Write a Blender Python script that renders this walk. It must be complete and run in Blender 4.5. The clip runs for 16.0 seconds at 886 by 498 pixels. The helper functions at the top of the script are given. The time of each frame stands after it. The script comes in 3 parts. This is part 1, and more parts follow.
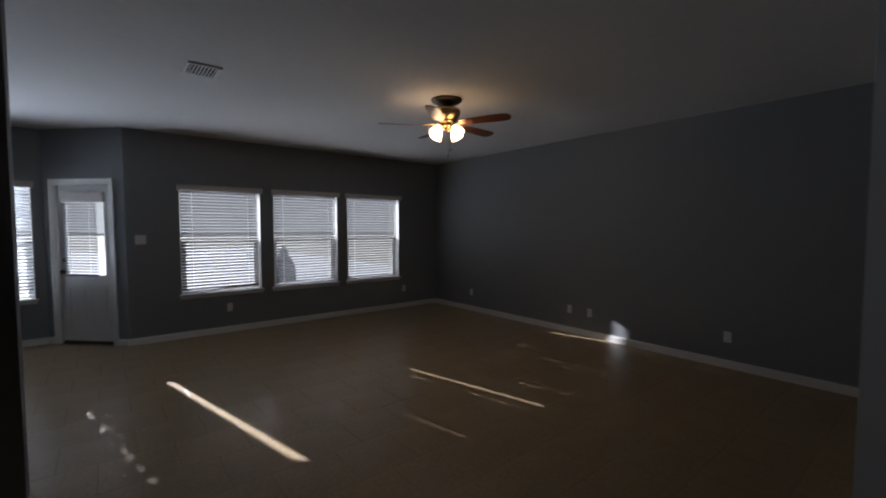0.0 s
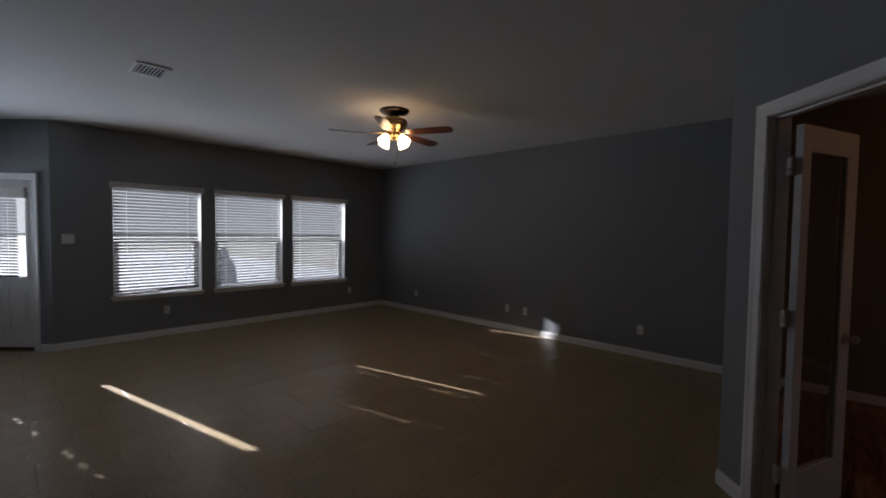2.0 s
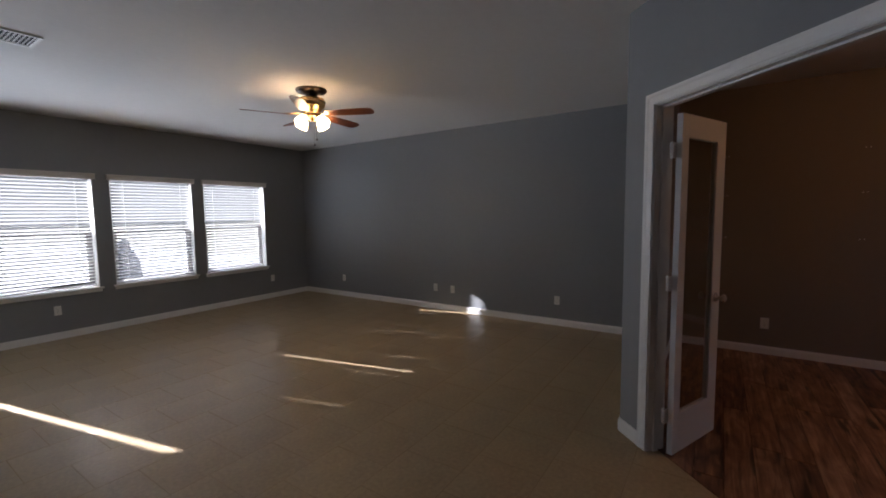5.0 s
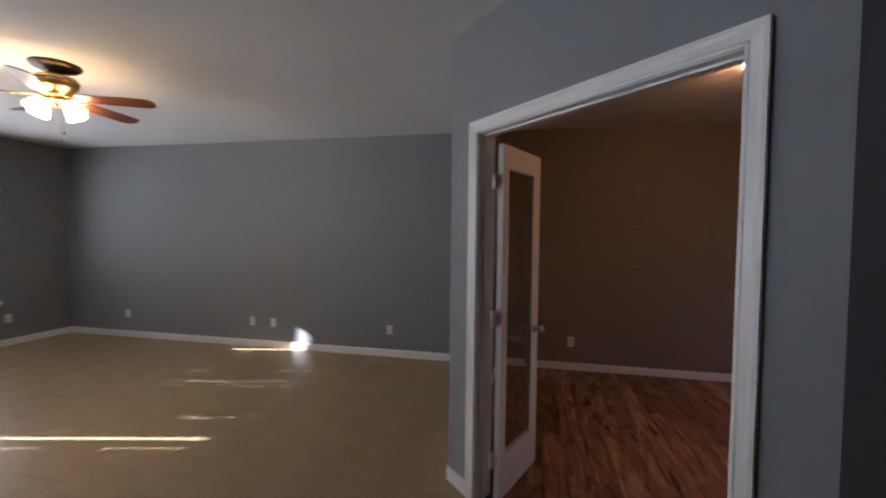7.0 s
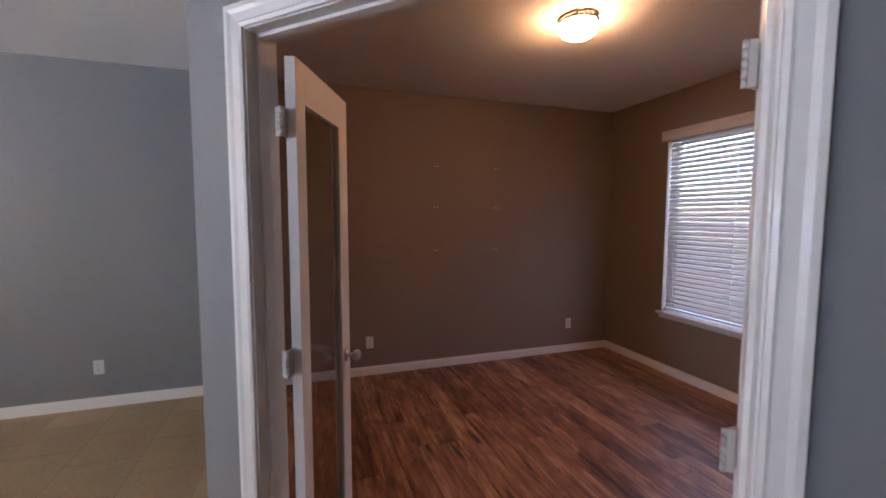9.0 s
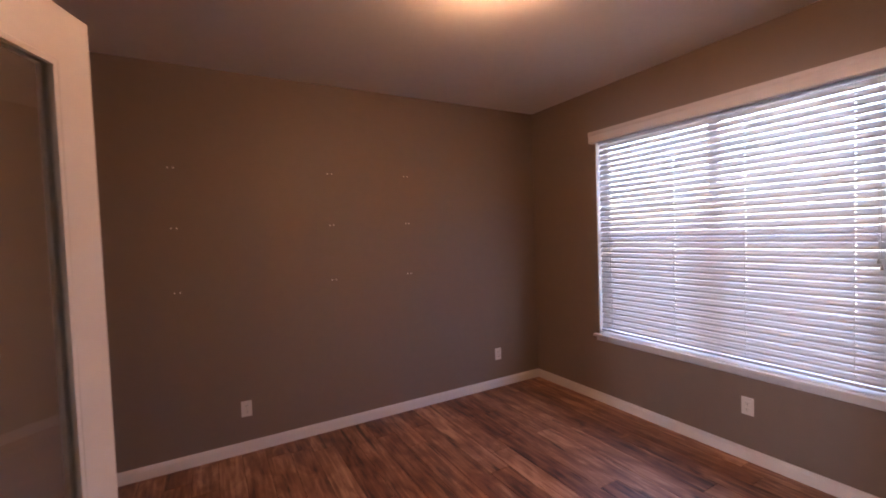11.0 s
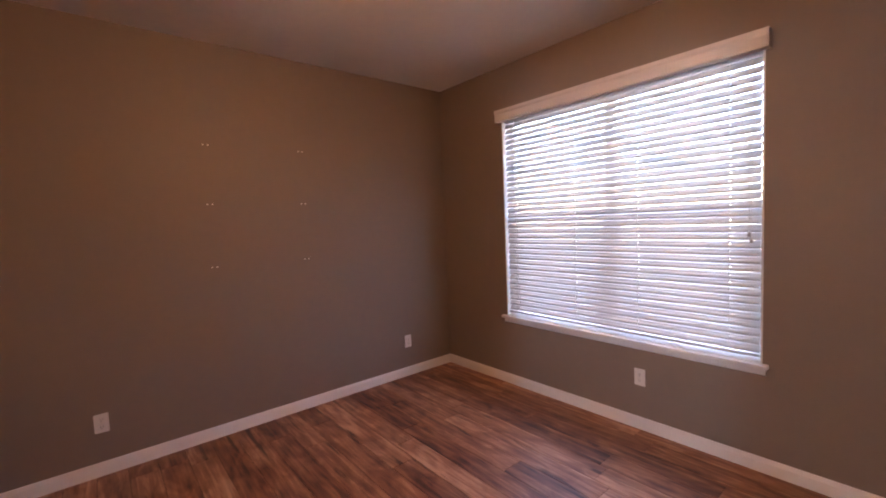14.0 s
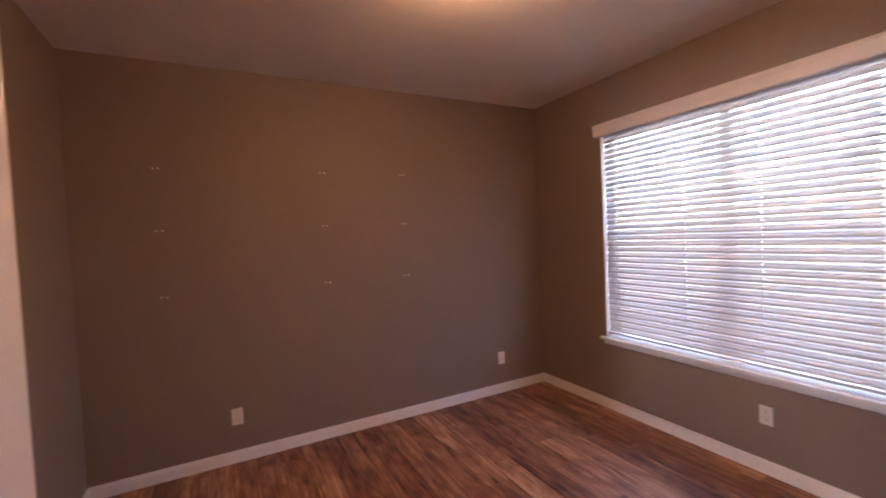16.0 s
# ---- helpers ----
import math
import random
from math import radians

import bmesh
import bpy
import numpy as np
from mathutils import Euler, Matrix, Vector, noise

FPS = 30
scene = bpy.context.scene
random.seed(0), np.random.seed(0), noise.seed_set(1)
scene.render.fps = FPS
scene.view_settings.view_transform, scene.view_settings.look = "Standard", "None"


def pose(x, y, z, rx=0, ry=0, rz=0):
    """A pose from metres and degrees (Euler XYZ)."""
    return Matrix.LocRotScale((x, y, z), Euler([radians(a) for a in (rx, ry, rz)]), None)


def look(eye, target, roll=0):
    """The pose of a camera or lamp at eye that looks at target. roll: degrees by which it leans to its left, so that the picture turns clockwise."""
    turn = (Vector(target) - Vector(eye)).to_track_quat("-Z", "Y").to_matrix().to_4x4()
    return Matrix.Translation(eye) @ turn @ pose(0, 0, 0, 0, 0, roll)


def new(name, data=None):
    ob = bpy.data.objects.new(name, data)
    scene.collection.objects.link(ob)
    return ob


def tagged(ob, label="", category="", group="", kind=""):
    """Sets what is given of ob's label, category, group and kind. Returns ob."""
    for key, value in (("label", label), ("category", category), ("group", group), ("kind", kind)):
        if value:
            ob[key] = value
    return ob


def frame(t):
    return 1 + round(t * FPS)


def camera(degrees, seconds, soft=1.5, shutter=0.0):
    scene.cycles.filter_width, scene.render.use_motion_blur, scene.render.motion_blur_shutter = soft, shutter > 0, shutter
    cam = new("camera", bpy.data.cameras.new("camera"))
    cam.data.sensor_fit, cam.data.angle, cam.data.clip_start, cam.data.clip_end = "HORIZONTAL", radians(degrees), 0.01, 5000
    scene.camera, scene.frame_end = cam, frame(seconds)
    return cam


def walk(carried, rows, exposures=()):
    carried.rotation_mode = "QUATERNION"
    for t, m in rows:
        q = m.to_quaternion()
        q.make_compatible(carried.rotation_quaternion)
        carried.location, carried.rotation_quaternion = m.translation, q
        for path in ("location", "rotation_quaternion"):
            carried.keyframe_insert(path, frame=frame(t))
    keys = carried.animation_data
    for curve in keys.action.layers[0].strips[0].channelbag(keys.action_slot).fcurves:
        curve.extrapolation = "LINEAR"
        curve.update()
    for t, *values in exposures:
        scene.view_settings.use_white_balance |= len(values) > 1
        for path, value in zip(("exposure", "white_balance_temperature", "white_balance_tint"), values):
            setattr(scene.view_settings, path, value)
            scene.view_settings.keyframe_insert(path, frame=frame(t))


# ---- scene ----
cam = camera(93.5, 16.0, soft=1.8, shutter=0.4)
PATH = [
    (0, (-0.094, 0.135, 1.49), (1.165, 1.686, 1.388), -0.0),
    (0.5, (-0.12, -0.023, 1.495), (1.227, 1.455, 1.478), -2.6),
    (1, (-0.183, -0.049, 1.496), (1.145, 1.445, 1.437), -1.5),
    (1.5, (-0.243, -0.07, 1.503), (1.151, 1.362, 1.421), -0.5),
    (2, (-0.286, -0.073, 1.476), (1.166, 1.3, 1.397), 0.8),
    (2.5, (-0.319, -0.084, 1.495), (1.187, 1.227, 1.379), 0.2),
    (3, (-0.325, -0.108, 1.485), (1.263, 1.1, 1.342), 0.2),
    (5.5, (-0.294, -0.133, 1.499), (1.395, 0.927, 1.332), -1.0),
    (6, (-0.252, -0.121, 1.512), (1.511, 0.812, 1.37), -0.9),
    (6.5, (-0.101, -0.106, 1.535), (1.756, 0.623, 1.397), -0.9),
    (7, (0.12, -0.101, 1.543), (2.073, 0.32, 1.466), 0.6),
    (7.5, (0.319, -0.036, 1.566), (2.317, 0.044, 1.564), 0.2),
    (8, (0.494, 0.04, 1.591), (2.485, -0.147, 1.623), -2.7),
    (8.5, (0.767, 0.033, 1.554), (2.701, -0.465, 1.449), -1.2),
    (8.6, (0.852, 0.045, 1.542), (2.774, -0.494, 1.423), -1.4),
    (9, (1.049, 0.058, 1.541), (2.937, -0.582, 1.386), 0.1),
    (9.5, (1.292, 0.036, 1.547), (3.157, -0.673, 1.418), -1.1),
    (10, (1.506, -0.085, 1.559), (3.326, -0.906, 1.458), -1.2),
    (10.2, (1.551, -0.156, 1.551), (3.351, -1.026, 1.495), -1.5),
    (12.3, (1.904, -0.518, 1.48), (3.552, -1.64, 1.316), -1.3),
    (12.5, (1.89, -0.537, 1.461), (3.526, -1.677, 1.31), -1.5),
    (13, (1.862, -0.57, 1.454), (3.476, -1.742, 1.31), -1.6),
    (13.5, (1.84, -0.585, 1.453), (3.429, -1.792, 1.322), -1.9),
    (14, (1.81, -0.605, 1.455), (3.344, -1.88, 1.319), -2.4),
    (14.5, (1.789, -0.619, 1.46), (3.286, -1.94, 1.341), -2.1),
    (15, (1.772, -0.622, 1.479), (3.289, -1.919, 1.363), -2.3),
    (15.5, (1.774, -0.598, 1.502), (3.399, -1.757, 1.378), -2.6),
    (16, (1.795, -0.526, 1.518), (3.563, -1.458, 1.453), -2.7),
]

# ---- light ----
EXPOSURES = [(0.0, 1.65, 5900, 16), (3.2, 2.05, 5950, 16), (5.5, 3.25, 6000, 17), (6.5, 3.65, 6000, 17), (7.5, 4.15, 5950, 16), (8.5, 4.6, 5850, 18), (9.5, 4.87, 5850, 24), (10.2, 5.08, 5900, 28),
             (12.5, 5.5, 6050, 25), (16.0, 5.5, 6100, 25)]
walk(cam, [(t, look(eye, target, roll)) for t, eye, target, roll in PATH], EXPOSURES)

SUN_WAY = Vector((0.232, -1.0, -0.432)).normalized()  # the way the sunlight travels
world = bpy.data.worlds.new("sky")
scene.world = world
world.use_nodes = True
wn = world.node_tree.nodes
sky = wn.new("ShaderNodeTexSky")
sky.sky_type = "NISHITA"
sky.sun_disc = False
sky.sun_elevation = math.asin(-SUN_WAY.z)
sky.sun_rotation = math.atan2(-SUN_WAY.x, -SUN_WAY.y)
world.node_tree.links.new(sky.outputs[0], wn["Background"].inputs[0])
wn["Background"].inputs[1].default_value = 0.05
sun_data = bpy.data.lights.new("sun", "SUN")
sun_data.energy, sun_data.angle, sun_data.color = 5.0, radians(0.5), (1.0, 0.985, 0.97)
sun = new("sun", sun_data)
sun.matrix_world = look((0, 40, 20), Vector((0, 40, 20)) + SUN_WAY)


def window_light(name, centre, facing, width, height, watts, tint):
    """An added lamp in a window's opening, outside the pane, in place of the sky's light."""
    data = bpy.data.lights.new(name, "AREA")
    data.shape, data.size, data.size_y, data.energy, data.color = "RECTANGLE", width, height, watts, tint
    lamp = new(name, data)
    lamp.matrix_world = look(centre, Vector(centre) + Vector(facing))
    return lamp


COOL = (0.80, 0.90, 1.0)
for x in (1.2125, 2.441, 3.6675):
    window_light("living_window_light", (x, 6.93, 1.31), (0, -1, 0), 1.02, 1.38, 1.7, COOL)
# Fill light: raised far above the other windows to brighten the whole room.
window_light("nook_fill_light", (-1.325, 7.73, 1.31), (0, -1, 0), 1.02, 1.38, 23.0, COOL)
window_light("garden_door_light", (-0.190, 7.275, 1.38), (-0.7071, -0.7071, 0), 0.56, 1.04, 1.2, COOL)
window_light("study_window_light", (3.3475, -3.56, 1.465), (0, 1, 0), 1.80, 1.66, 0.42, (0.97, 0.90, 0.98))


# ---- materials ----
def material(name, base, rough=0.6, metal=0.0, vary=0.08, scale=6.0, bump=0.0, bump_scale=120.0, stretch=(1, 1, 1), per_object=0.0, spec=0.5):
    """Paint, plastic or metal: a base colour with two scales of mottling and fine relief."""
    m = bpy.data.materials.new(name)
    m.use_nodes = True
    nt = m.node_tree
    n, link = nt.nodes, nt.links.new
    bsdf = n["Principled BSDF"]
    bsdf.inputs["Metallic"].default_value = metal
    bsdf.inputs["Specular IOR Level"].default_value = spec
    coord = n.new("ShaderNodeTexCoord")
    mapping = n.new("ShaderNodeMapping")
    mapping.inputs["Scale"].default_value = stretch
    link(coord.outputs["Object"], mapping.inputs[0])
    big, small = n.new("ShaderNodeTexNoise"), n.new("ShaderNodeTexNoise")
    big.inputs["Scale"].default_value, small.inputs["Scale"].default_value = scale * 0.25, scale * 6
    big.inputs["Detail"].default_value, small.inputs["Detail"].default_value = 4, 6
    for t in (big, small):
        link(mapping.outputs[0], t.inputs["Vector"])
    mix = n.new("ShaderNodeMath")
    mix.operation = "ADD"
    link(big.outputs[0], mix.inputs[0]), link(small.outputs[0], mix.inputs[1])
    if per_object:
        info = n.new("ShaderNodeObjectInfo")
        wide = n.new("ShaderNodeMath")
        wide.operation, wide.inputs[1].default_value = "MULTIPLY_ADD", per_object
        link(info.outputs["Random"], wide.inputs[0]), link(mix.outputs[0], wide.inputs[2])
        mix = wide
    ramp = n.new("ShaderNodeMapRange")
    ramp.inputs[1].default_value, ramp.inputs[2].default_value = 0.5, 1.5 + per_object
    ramp.inputs[3].default_value, ramp.inputs[4].default_value = 1 - vary, 1 + vary
    link(mix.outputs[0], ramp.inputs[0])
    tint = n.new("ShaderNodeVectorMath")
    tint.operation, tint.inputs[0].default_value = "SCALE", base
    link(ramp.outputs[0], tint.inputs["Scale"])
    link(tint.outputs[0], bsdf.inputs["Base Color"])
    gloss = n.new("ShaderNodeMapRange")
    gloss.inputs[3].default_value, gloss.inputs[4].default_value = max(rough - 0.08, 0.02), min(rough + 0.08, 1)
    link(small.outputs[0], gloss.inputs[0])
    link(gloss.outputs[0], bsdf.inputs["Roughness"])
    if bump:
        fine = n.new("ShaderNodeTexNoise")
        fine.inputs["Scale"].default_value, fine.inputs["Detail"].default_value = bump_scale, 3
        link(coord.outputs["Object"], fine.inputs["Vector"])
        relief = n.new("ShaderNodeBump")
        relief.inputs["Strength"].default_value, relief.inputs["Distance"].default_value = bump, 0.002
        link(fine.outputs[0], relief.inputs["Height"])
        link(relief.outputs[0], bsdf.inputs["Normal"])
    return m


def wood_floor_material():
    """Hand-scraped reddish-brown planks: long grain, dark streaks and a tone of its own for each plank."""
    m = bpy.data.materials.new("plank_wood")
    m.use_nodes = True
    n, link = m.node_tree.nodes, m.node_tree.links.new
    bsdf = n["Principled BSDF"]
    coord, info = n.new("ShaderNodeTexCoord"), n.new("ShaderNodeObjectInfo")
    shift = n.new("ShaderNodeVectorMath")
    shift.operation = "MULTIPLY_ADD"
    shift.inputs[1].default_value = (37, 53, 11)
    link(info.outputs["Random"], shift.inputs[0]), link(coord.outputs["Object"], shift.inputs[2])
    grain_map, blot_map = n.new("ShaderNodeMapping"), n.new("ShaderNodeMapping")
    grain_map.inputs["Scale"].default_value, blot_map.inputs["Scale"].default_value = (1.6, 24, 8), (3.6, 9, 4)
    grain, blot = n.new("ShaderNodeTexNoise"), n.new("ShaderNodeTexNoise")
    for mp, tex, sc, det, dist in ((grain_map, grain, 1.6, 7, 0.5), (blot_map, blot, 1.0, 6, 1.0)):
        link(shift.outputs[0], mp.inputs[0]), link(mp.outputs[0], tex.inputs["Vector"])
        tex.inputs["Scale"].default_value, tex.inputs["Detail"].default_value, tex.inputs["Distortion"].default_value = sc, det, dist
    ramp = n.new("ShaderNodeValToRGB")
    stops = ((0.30, (0.035, 0.014, 0.009, 1)), (0.45, (0.175, 0.074, 0.040, 1)), (0.56, (0.295, 0.147, 0.081, 1)), (0.70, (0.51, 0.305, 0.182, 1)))
    ramp.color_ramp.elements[0].position, ramp.color_ramp.elements[0].color = stops[0]
    ramp.color_ramp.elements[1].position, ramp.color_ramp.elements[1].color = stops[3]
    for place, colour in stops[1:3]:
        ramp.color_ramp.elements.new(place).color = colour
    both = n.new("ShaderNodeMath")
    both.operation, both.inputs[1].default_value = "MULTIPLY_ADD", 0.5
    half = n.new("ShaderNodeMath")
    half.operation, half.inputs[1].default_value = "MULTIPLY", 0.5
    link(grain.outputs[0], half.inputs[0])
    link(blot.outputs[0], both.inputs[0]), link(half.outputs[0], both.inputs[2])
    tone = n.new("ShaderNodeMath")
    tone.operation, tone.inputs[1].default_value = "MULTIPLY_ADD", 0.17
    link(info.outputs["Random"], tone.inputs[0])
    off = n.new("ShaderNodeMath")
    off.operation, off.inputs[1].default_value = "SUBTRACT", 0.068
    link(both.outputs[0], off.inputs[0]), link(off.outputs[0], tone.inputs[2])
    link(tone.outputs[0], ramp.inputs[0])
    # dark scraped cracks along the grain
    crack_map, crack, edge = n.new("ShaderNodeMapping"), n.new("ShaderNodeTexNoise"), n.new("ShaderNodeMapRange")
    crack_map.inputs["Scale"].default_value = (1.7, 17, 4)
    crack.inputs["Scale"].default_value, crack.inputs["Detail"].default_value, crack.inputs["Distortion"].default_value = 1.0, 6, 0.3
    link(shift.outputs[0], crack_map.inputs[0]), link(crack_map.outputs[0], crack.inputs["Vector"])
    edge.inputs[1].default_value, edge.inputs[2].default_value, edge.inputs[3].default_value, edge.inputs[4].default_value = 0.59, 0.68, 1.0, 0.22
    link(crack.outputs[0], edge.inputs[0])
    dark = n.new("ShaderNodeVectorMath")
    dark.operation = "SCALE"
    link(ramp.outputs[0], dark.inputs[0]), link(edge.outputs[0], dark.inputs["Scale"])
    link(dark.outputs[0], bsdf.inputs["Base Color"])
    gloss = n.new("ShaderNodeMapRange")
    gloss.inputs[3].default_value, gloss.inputs[4].default_value = 0.36, 0.56
    link(grain.outputs[0], gloss.inputs[0]), link(gloss.outputs[0], bsdf.inputs["Roughness"])
    relief = n.new("ShaderNodeBump")
    relief.inputs["Strength"].default_value, relief.inputs["Distance"].default_value = 0.35, 0.002
    link(both.outputs[0], relief.inputs["Height"]), link(relief.outputs[0], bsdf.inputs["Normal"])
    return m


def glass_material():
    """Clear glass that lets the light through and shines at a slant."""
    m = bpy.data.materials.new("clear_glass")
    m.use_nodes = True
    n, link = m.node_tree.nodes, m.node_tree.links.new
    n.remove(n["Principled BSDF"])
    clear, shine, mix, slant = n.new("ShaderNodeBsdfTransparent"), n.new("ShaderNodeBsdfGlossy"), n.new("ShaderNodeMixShader"), n.new("ShaderNodeLayerWeight")
    clear.inputs[0].default_value = (0.95, 0.96, 0.955, 1)
    shine.inputs["Roughness"].default_value = 0.01
    slant.inputs["Blend"].default_value = 0.12
    soft = n.new("ShaderNodeMath")
    soft.operation, soft.inputs[1].default_value, soft.inputs[2].default_value = "MULTIPLY_ADD", 0.45, 0.03
    link(slant.outputs["Facing"], soft.inputs[0])
    link(soft.outputs[0], mix.inputs[0]), link(clear.outputs[0], mix.inputs[1]), link(shine.outputs[0], mix.inputs[2])
    link(mix.outputs[0], n["Material Output"].inputs[0])
    return m


def lamp_glass(name, colour, strength):
    m = bpy.data.materials.new(name)
    m.use_nodes = True
    bsdf = m.node_tree.nodes["Principled BSDF"]
    bsdf.inputs["Base Color"].default_value = (0.85, 0.82, 0.76, 1)
    bsdf.inputs["Roughness"].default_value = 0.3
    bsdf.inputs["Emission Color"].default_value = (*colour, 1)
    bsdf.inputs["Emission Strength"].default_value = strength
    return m


GREY_PAINT = material("grey_wall_paint", (0.225, 0.232, 0.240), 0.62, vary=0.05, scale=2.5, bump=0.25, bump_scale=160, spec=0.35)
TAUPE_PAINT = material("taupe_wall_paint", (0.222, 0.179, 0.142), 0.60, vary=0.05, scale=2.5, bump=0.25, bump_scale=160, spec=0.35)
CEILING_PAINT = material("ceiling_paint", (0.74, 0.73, 0.71), 0.9, vary=0.04, scale=3, bump=0.5, bump_scale=90, spec=0.2)
TRIM_PAINT = material("white_trim_paint", (0.74, 0.73, 0.71), 0.38, vary=0.03, scale=5, bump=0.06, bump_scale=60)
DOOR_PAINT = material("white_door_paint", (0.70, 0.68, 0.66), 0.42, vary=0.04, scale=5, bump=0.08, bump_scale=80)
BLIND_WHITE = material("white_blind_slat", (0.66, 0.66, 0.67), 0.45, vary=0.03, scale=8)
# Backlit copy of the white slat; its shade is put into the colour.
BLIND_SHADED = material("shaded_blind_slat", (0.22, 0.22, 0.225), 0.5, vary=0.05, scale=8)
mat = BLIND_WHITE.node_tree
lit_through, blend = mat.nodes.new("ShaderNodeBsdfTranslucent"), mat.nodes.new("ShaderNodeMixShader")
lit_through.inputs[0].default_value = (0.82, 0.81, 0.82, 1)
blend.inputs[0].default_value = 0.09
mat.links.new(mat.nodes["Principled BSDF"].outputs[0], blend.inputs[1])
mat.links.new(lit_through.outputs[0], blend.inputs[2])
mat.links.new(blend.outputs[0], mat.nodes["Material Output"].inputs[0])
VALANCE_WHITE = material("white_valance", (0.58, 0.54, 0.50), 0.45, vary=0.04, scale=8, stretch=(0.3, 4, 4))
CORD = material("blind_cord", (0.78, 0.78, 0.76), 0.8)
VINYL = material("window_vinyl", (0.70, 0.69, 0.66), 0.45, vary=0.04)
PLATE = material("white_plastic_plate", (0.72, 0.70, 0.66), 0.35, vary=0.02)
# Near-black colour that paints the shade inside outlet slots and the vent duct.
SLOT_SHADE = material("slot_shade", (0.02, 0.02, 0.02), 0.6)
TILE = material("beige_ceramic_tile", (0.368, 0.275, 0.157), 0.36, vary=0.34, scale=7, bump=0.25, bump_scale=26, per_object=0.05)
GROUT = material("brown_grout", (0.31, 0.232, 0.137), 0.9, vary=0.35, scale=10)
PLANK = wood_floor_material()
GAP = material("dark_plank_gap", (0.05, 0.028, 0.018), 0.9)
BRASS = material("antique_brass", (0.55, 0.38, 0.17), 0.30, metal=1.0, vary=0.12)
BRONZE = material("dark_bronze", (0.10, 0.07, 0.05), 0.40, metal=0.8, vary=0.2)
NICKEL = material("satin_nickel", (0.55, 0.52, 0.48), 0.28, metal=1.0, vary=0.05)
STEEL = material("painted_hinge", (0.62, 0.60, 0.57), 0.4, metal=0.3)
BLADE = material("reddish_fan_blade", (0.20, 0.065, 0.028), 0.35, vary=0.35, scale=4, stretch=(1, 14, 14))
GLASS = glass_material()
FAN_GLASS = lamp_glass("lit_frosted_shade", (1.0, 0.68, 0.34), 3.4)
DOME_GLASS = lamp_glass("lit_dome_glass", (1.0, 0.50, 0.21), 4.4)
CONCRETE = material("patio_concrete", (0.38, 0.375, 0.36), 0.85, vary=0.12, scale=2, bump=0.3)
LAWN = material("lawn", (0.24, 0.22, 0.16), 0.95, vary=0.4, scale=3)
TARP = material("dark_tarpaulin", (0.05, 0.06, 0.08), 0.7, vary=0.2)
ANCHOR = material("white_wall_anchor", (0.75, 0.73, 0.70), 0.5)


# ---- building blocks ----
def add_box(bm, lo, hi, m=None, bevel=0.0, mat=0):
    lo, hi = Vector(lo), Vector(hi)
    piece = bmesh.new()
    bmesh.ops.create_cube(piece, size=1.0, matrix=Matrix.Translation((lo + hi) / 2) @ Matrix.Diagonal((*(hi - lo), 1)))
    if bevel:
        bmesh.ops.bevel(piece, geom=list(piece.edges), offset=bevel, segments=2, affect="EDGES", profile=0.6)
    if m is not None:
        bmesh.ops.transform(piece, matrix=m, verts=piece.verts)
    join(bm, piece, mat)
    return bm


def join(bm, piece, mat=0):
    made = [bm.verts.new(v.co) for v in piece.verts]
    piece.verts.index_update()
    for f in piece.faces:
        g = bm.faces.new([made[v.index] for v in f.verts])
        g.smooth, g.material_index = f.smooth, mat
    piece.free()


def box(lo, hi, m=None, bevel=0.0):
    return add_box(bmesh.new(), lo, hi, m, bevel)


def add_lathe(bm, outline, m=None, steps=28):
    """A turned shape: outline of (radius, height) from one end to the other."""
    piece = bmesh.new()
    rings = []
    for r, z in outline:
        rings.append([piece.verts.new((max(r, 0.0004) * math.cos(a), max(r, 0.0004) * math.sin(a), z)) for a in (2 * math.pi * k / steps for k in range(steps))])
    for a, b in zip(rings, rings[1:]):
        for k in range(steps):
            piece.faces.new((a[k], a[(k + 1) % steps], b[(k + 1) % steps], b[k])).smooth = True
    piece.faces.new(rings[0][::-1]), piece.faces.new(rings[-1])
    bmesh.ops.recalc_face_normals(piece, faces=piece.faces)
    if m is not None:
        bmesh.ops.transform(piece, matrix=m, verts=piece.verts)
    join(bm, piece)
    return bm


def lathe(outline, m=None, steps=28):
    return add_lathe(bmesh.new(), outline, m, steps)


def add_rod(bm, a, b, r, steps=8):
    a, b = Vector(a), Vector(b)
    turn = (b - a).to_track_quat("Z", "Y").to_matrix().to_4x4()
    return add_lathe(bm, [(r, 0), (r, (b - a).length)], Matrix.Translation(a) @ turn, steps)


def add_profile(bm, outline, length, m=None):
    """A moulding: an outline in (v, z) run along u."""
    piece = bmesh.new()
    a = [piece.verts.new((0, v, z)) for v, z in outline]
    b = [piece.verts.new((length, v, z)) for v, z in outline]
    for k in range(len(a)):
        j = (k + 1) % len(a)
        piece.faces.new((a[k], a[j], b[j], b[k]))
    piece.faces.new(a[::-1]), piece.faces.new(b)
    bmesh.ops.recalc_face_normals(piece, faces=piece.faces)
    if m is not None:
        bmesh.ops.transform(piece, matrix=m, verts=piece.verts)
    join(bm, piece)
    return bm


def mesh_object(name, bm, mats):
    me = bpy.data.meshes.new(name)
    bm.to_mesh(me)
    bm.free()
    for m in mats if isinstance(mats, (list, tuple)) else [mats]:
        me.materials.append(m)
    return new(name, me)


def part(name, bm, mat, parent, label=""):
    ob = mesh_object(name, bm, mat)
    ob.parent = parent
    return tagged(ob, label)


def shared(name, me, parent, m):
    """A further piece on the same mesh."""
    ob = new(name, me)
    ob.parent = parent
    ob.matrix_basis = m
    return ob


